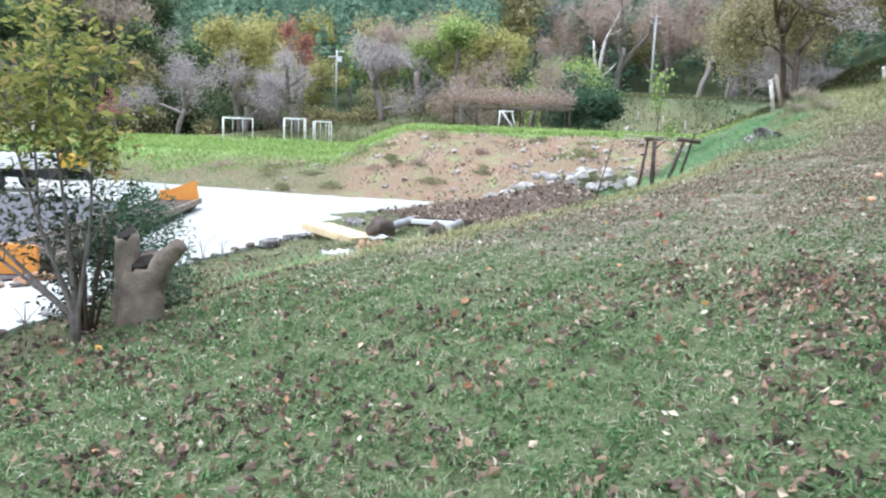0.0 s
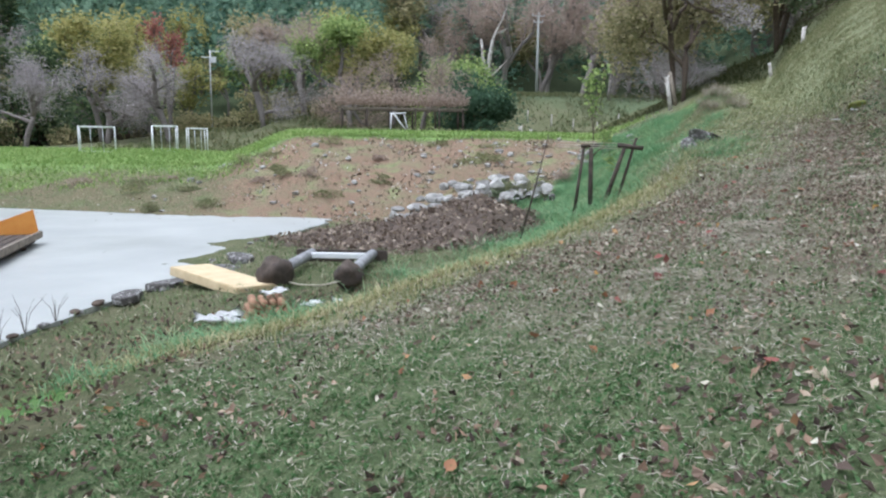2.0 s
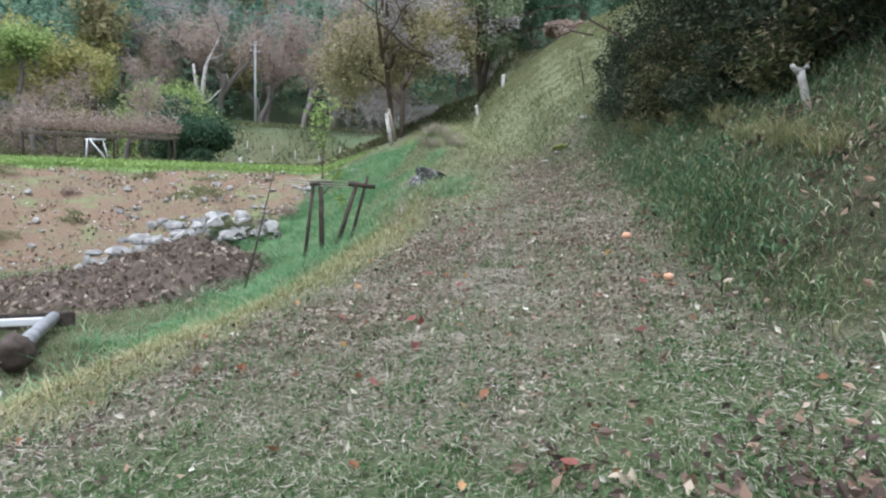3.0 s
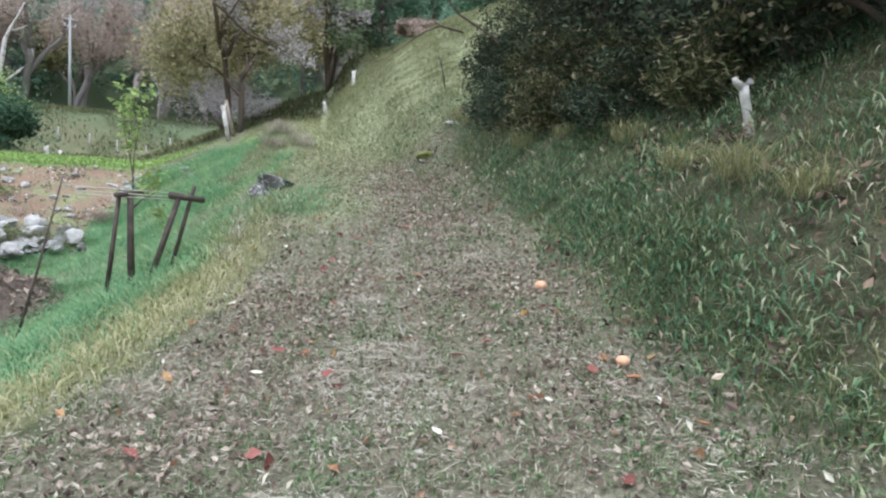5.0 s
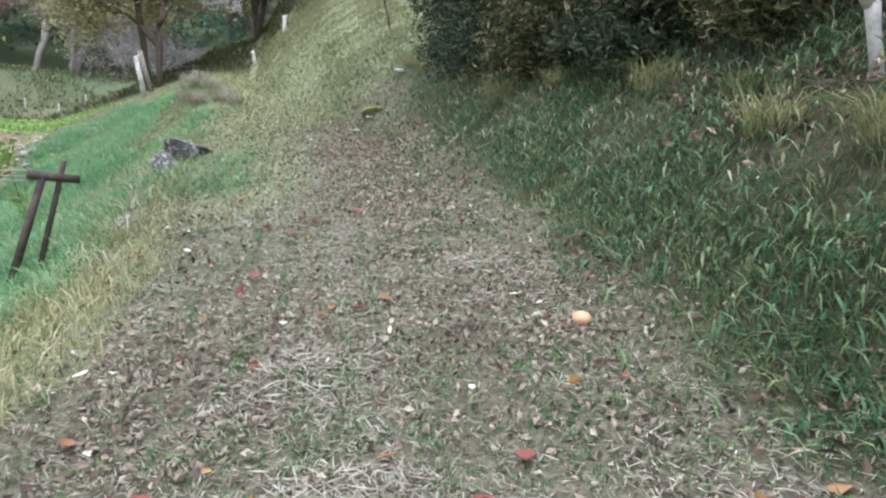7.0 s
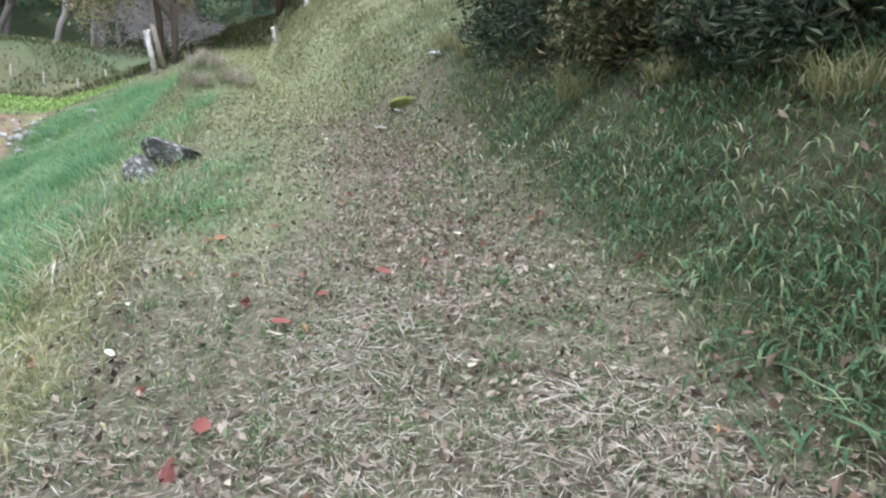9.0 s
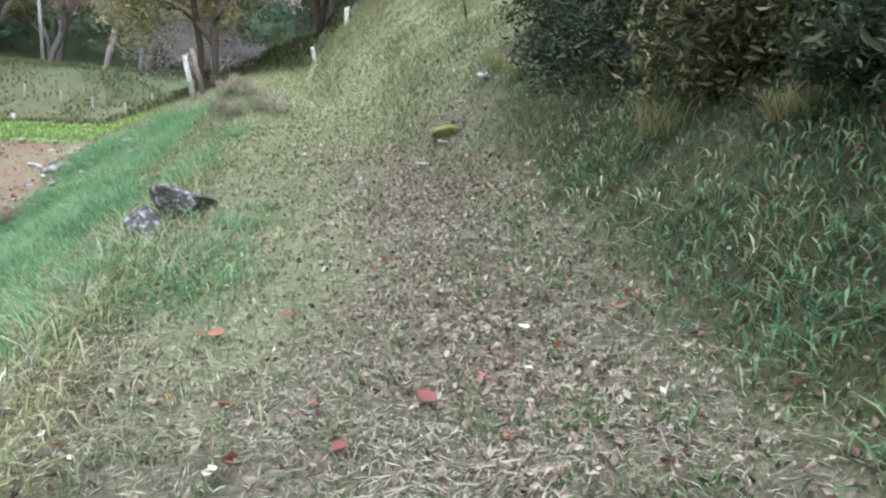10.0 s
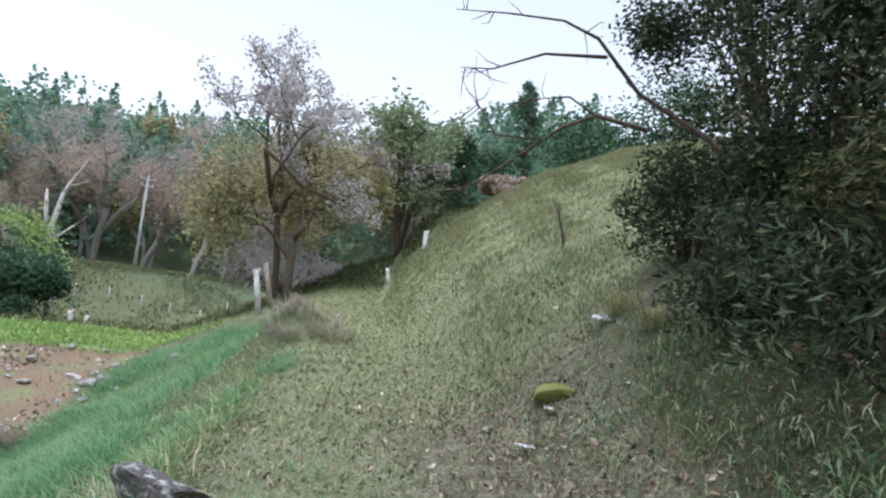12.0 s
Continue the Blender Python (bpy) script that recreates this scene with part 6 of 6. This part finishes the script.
def digger(x, y, rz):
    top = thing("mini_excavator", x, y, PAD_Z + 0.01, "small yellow excavator parked at the foot of the bank", "excavator", rz=rz)
    for s in (-1, 1):
        part("track", shaped([(-0.75, 0.12), (-0.6, 0.0), (0.6, 0.0), (0.75, 0.12), (0.75, 0.3), (0.6, 0.42), (-0.6, 0.42), (-0.75, 0.3)], 0.26, 0.03), RUBBER, top).location = (0, s * 0.5, 0)
    part("house", shaped([(-0.75, 0.5), (0.55, 0.5), (0.55, 0.8), (0.1, 0.95), (-0.7, 1.05), (-0.8, 0.9)], 1.1), YELLOW, top)
    part("seat", box(0.45, 0.5, 0.5, -0.05, 0, 1.15, 0.06), RUBBER, top)
    v, f = tube([(0.6, 0, 0.75), (0.95, 0, 1.7), (1.6, 0, 1.95)], [0.11, 0.1, 0.08], 8)
    put("boom", raw_mesh("boom", v, f, YELLOW, True), top)
    v, f = tube([(1.55, 0, 2.0), (1.85, 0, 1.2), (1.9, 0, 0.6)], [0.08, 0.08, 0.06], 8)
    put("arm", raw_mesh("arm", v, f, YELLOW, True), top)
    part("bucket", shaped([(1.6, 0.1), (2.05, 0.05), (2.1, 0.5), (1.85, 0.6)], 0.4, 0.02), STEEL, top)


digger(-14.6, 28.0, 150)


def lamp_post(x, y):
    top = thing("lamp_post", x, y, h1(x, y) - 0.1, "thin white pole with a short side arm", "lamp post")
    v, f = tube([(0, 0, 0), (0, 0, 1.8), (0, 0, 3.6)], [0.07, 0.06, 0.05], 10)
    put("pole", raw_mesh("pole", v, f, WHITEPAINT, True), top)
    part("box", box(0.3, 0.16, 0.3, 0, -0.05, 1.6, 0.02), WHITEPAINT, top)
    part("arm", box(0.9, 0.08, 0.08, 0.4, 0, 1.75, 0.01), WHITEPAINT, top)
    part("lamp_head", box(0.3, 0.12, 0.12, 0.05, 0, 3.6, 0.02), STEEL, top)


lamp_post(-17.6, 31.4)


def flatbed():
    """Long low timber deck with an orange gate at each end."""
    top = thing("timber_platform", -5.9, 13.6, PAD_Z - 0.16, "low dark timber platform with orange end gates", "platform", rz=7.2)
    part("frame", box(0.8, 9.3, 0.14, 0, 0, 0.26, 0.02), DARKWOOD, top)
    for k in range(5):
        part("deck_plank", box(0.165, 9.4, 0.045, -0.36 + 0.18 * k, 0.01 * (k % 3), 0.36, 0.006), DARKWOOD, top)
    part("side_rail", box(0.07, 9.4, 0.14, 0.49, 0, 0.36, 0.01), POSTWOOD, top)
    part("side_rail", box(0.07, 9.4, 0.14, -0.49, 0, 0.36, 0.01), POSTWOOD, top)
    part("gate", shaped([(-0.5, 0.36), (0.5, 0.36), (0.42, 0.9), (-0.2, 0.66), (-0.5, 0.62)], 0.07, 0.01), ORANGE, top, "orange painted end gate").location = (0, 4.5, 0)
    part("gate", shaped([(-0.28, 0.17), (0.28, 0.17), (0.28, 0.54), (-0.28, 0.58)], 0.07, 0.01), ORANGE, top, "orange painted end gate").location = (0.0, -4.75, 0)
    for yy in (-3.6, 0.0, 3.6):
        part("bearer", box(0.9, 0.14, 0.1, 0, yy, 0.17, 0.01), DARKWOOD, top)


flatbed()
for k in range(22):
    t = k / 21
    stone(-5.5 + 0.85 * t + 0.1 * math.sin(k * 5), 7.55 + 1.15 * t + 0.1 * math.cos(k * 7), 0.055 + 0.03 * (k % 3), 640 + k, (STONE_PALE, STONE, BRICK)[k % 3], "rough stone edging the concrete", "edging stones", 0.2, 0.6, z=PAD_Z + 0.01)

rge = np.random.default_rng(47)
for k in range(44):
    i, t = k % 7, rge.uniform(0, 1)
    (ax, ay), (bx, by) = RIM[i], RIM[i + 1]
    x, y = ax + (bx - ax) * t + rge.normal(0, 0.07), ay + (by - ay) * t + rge.normal(0, 0.07)
    stone(x, y, rge.uniform(0.04, 0.1), 1600 + k, (STONE_DARK, STONE, MULCH)[k % 3], "dark broken stone along the edge of the concrete", "broken edge stones", 0.25, 0.5, z=max(PAD_Z, h1(x, y)) + 0.005)

# ---- orchard row and valley trees ----
def place(x, y, tall, crown, leaf, count, size, label, seed, bark=BARK_GREY, name="orchard_tree", **kw):
    return tree(name, label, x, y, tall, crown, 0.03 * tall ** 0.8 + 0.05, leaf, count, size, bark=bark, seed=seed, group="trees along the valley", **kw)


place(-18.3, 51, 5.6, 3.6, F_GREYTWIG, 3600, 0.5, "bare grey cherry tree with pale forked trunk", 81, BARK_GREY, "cherry_tree", aspect=0.06)
place(-14.8, 56, 6.4, 3.6, F_GREYTWIG, 3600, 0.5, "bare grey cherry tree with pale forked trunk", 82, BARK_GREY, "cherry_tree", aspect=0.06)
place(-10.2, 54, 6.2, 3.6, F_GREYTWIG, 3800, 0.5, "bare grey cherry tree with pale forked trunk", 83, BARK_GREY, "cherry_tree", aspect=0.06)
place(-16.5, 61, 9.0, 4.2, F_AUTUMN, 5200, 0.36, "yellow-green broadleaf tree behind the orchard", 84)
place(-11.8, 64, 9.6, 2.4, F_REDTOP, 900, 0.34, "tree with a red autumn top", 85)
place(-4.2, 60, 7.2, 4.4, F_GREYTWIG, 4200, 0.55, "grey-brown leafless tree on the back terrace", 86, aspect=0.07)
place(-1.0, 64, 9.0, 4.4, F_BROWN, 4200, 0.55, "russet-brown leafless tree on the back terrace", 87, aspect=0.08)
place(2.6, 61, 8.2, 4.2, F_MID, 5200, 0.32, "fresh green tree on the back terrace", 88)
place(6.6, 63, 7.8, 4.2, F_AUTUMN, 4500, 0.34, "yellow-green tree on the back terrace", 89)
place(2.5, 56, 5.4, 4.0, F_BROWN, 4000, 0.5, "brown tangled fruit tree on the back terrace", 90, aspect=0.08)
place(7.8, 55, 5.6, 4.2, F_BROWN, 4000, 0.5, "brown tangled fruit tree on the back terrace", 91, aspect=0.08)
place(-23, 52, 3.6, 1.6, F_REDTOP, 500, 0.24, "small tree with sparse russet leaves", 92)
rgv = np.random.default_rng(77)
KINDS = [(F_BROWN, "russet-brown leafless tree in the valley", 0.09), (F_OLIVE, "olive-brown autumn tree in the valley", 0.5), (F_GREYTWIG, "grey leafless tree in the valley", 0.08), (F_MID, "green broadleaf tree in the valley", 0.5), (F_AUTUMN, "yellowing broadleaf tree in the valley", 0.5), (F_WOOD, "tall dark broadleaf tree at the wood's edge", 0.5)]
moulds = []
for k, (m, lab, asp) in enumerate(KINDS):
    moulds.append(place(-34 + 3 * k, 72 + k, 9.5, 4.4, m, 2300 if asp > 0.3 else 2300, 0.46 if asp > 0.3 else 0.72, lab, 120 + k, aspect=asp, name="valley_tree", depth=2, loose=0.16))
for k in range(60):
    az = radians(-52 + 86 * (k + rgv.uniform(0, 0.8)) / 60)
    r = rgv.uniform(76, 100) if math.degrees(az) > 8 else rgv.uniform(66, 92)
    x, y = r * math.sin(az), 5 + r * math.cos(az)
    if abs(x - 25) < 3.5 and y < 84:
        continue
    pickm = moulds[rgv.choice([0, 0, 2, 1] if math.degrees(az) > 8 else [0, 1, 2, 3, 4, 4] if math.degrees(az) > -16 else [5, 5, 2, 1, 5])]
    s = rgv.uniform(0.7, 1.15) * (1.25 if pickm is moulds[5] else 1.0)
    copy_thing(pickm, pose(x, y, h1(x, y) - 0.2, 0, 0, float(rgv.uniform(0, 360))) @ Matrix.Diagonal((s, s, s, 1)))
for k in range(32):
    az = radians(-55 + 63 * (k + rgv.uniform(0, 0.8)) / 32)
    r = rgv.uniform(60, 74) if k > 10 else rgv.uniform(42, 56)
    x, y = r * math.sin(az), 5 + r * math.cos(az)
    bush("thicket", "dark thicket under the valley trees", x, y, rgv.uniform(1.8, 3.2), rgv.uniform(4, 7), F_TANGLE if k % 2 else F_OLIVE, 1300, 0.34, 560 + k, group="thickets under the trees")


for k in range(64):
    az = radians(8 + 34 * rgv.uniform(0, 1))
    r = rgv.uniform(82, 96) if k < 26 else rgv.uniform(96, 165)
    x, y = r * math.sin(az), 5 + r * math.cos(az)
    s = rgv.uniform(0.9, 1.5)
    copy_thing(moulds[rgv.choice([0, 0, 0, 2, 1])], pose(x, y, h1(x, y) - 0.3, 0, 0, float(rgv.uniform(0, 360))) @ Matrix.Diagonal((s, s, s, 1)))


for k in range(16):
    az = radians(-50 + 36 * (k + rgv.uniform(0, 0.9)) / 16)
    r = rgv.uniform(62, 76)
    x, y = r * math.sin(az), 5 + r * math.cos(az)
    bush("thicket", "dense dark green thicket behind the orchard", x, y, rgv.uniform(4.5, 8), rgv.uniform(6, 9), F_WOOD, 1700, 0.42, 1700 + k, group="thickets behind the orchard")


def forest():
    """Cedar forest over the mountains, its haze put into the leaf colour."""
    rg = np.random.default_rng(91)
    count = 2900
    az = np.radians(rg.uniform(-50, 52, count))
    r = np.sqrt(rg.uniform(84 ** 2, 250 ** 2, count))
    x, y = r * np.sin(az), 5 + r * np.cos(az)
    z = height(x, y)
    tall = np.where(r < 140, rg.uniform(9, 16, len(x)), rg.uniform(7, 11, len(x)))
    n = np.where(r < 140, 130, 60)
    idx = np.repeat(np.arange(len(x)), n)
    t = rg.uniform(0, 1, len(idx)) ** 0.8
    round_top = (rg.uniform(0, 1, len(x)) < np.where(r < 140, 0.2, 0.6))[idx]
    rad = np.where(round_top, np.sqrt(np.clip(1 - (2 * t - 1) ** 2, 0, 1)) * 0.42, (1 - t) ** 0.85 * 0.24) * tall[idx] * rg.uniform(0.7, 1.1, len(idx))
    a = rg.uniform(0, 2 * np.pi, len(idx))
    c = np.stack([x[idx] + rad * np.cos(a), y[idx] + rad * np.sin(a), z[idx] + tall[idx] * (0.1 + 0.9 * t)], 1)
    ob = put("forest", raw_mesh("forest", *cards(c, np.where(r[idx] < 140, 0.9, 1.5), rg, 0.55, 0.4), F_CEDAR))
    tagged(ob, "cedar forest over the mountainside, coloured pale with haze", "forest", kind="stuff")


forest()
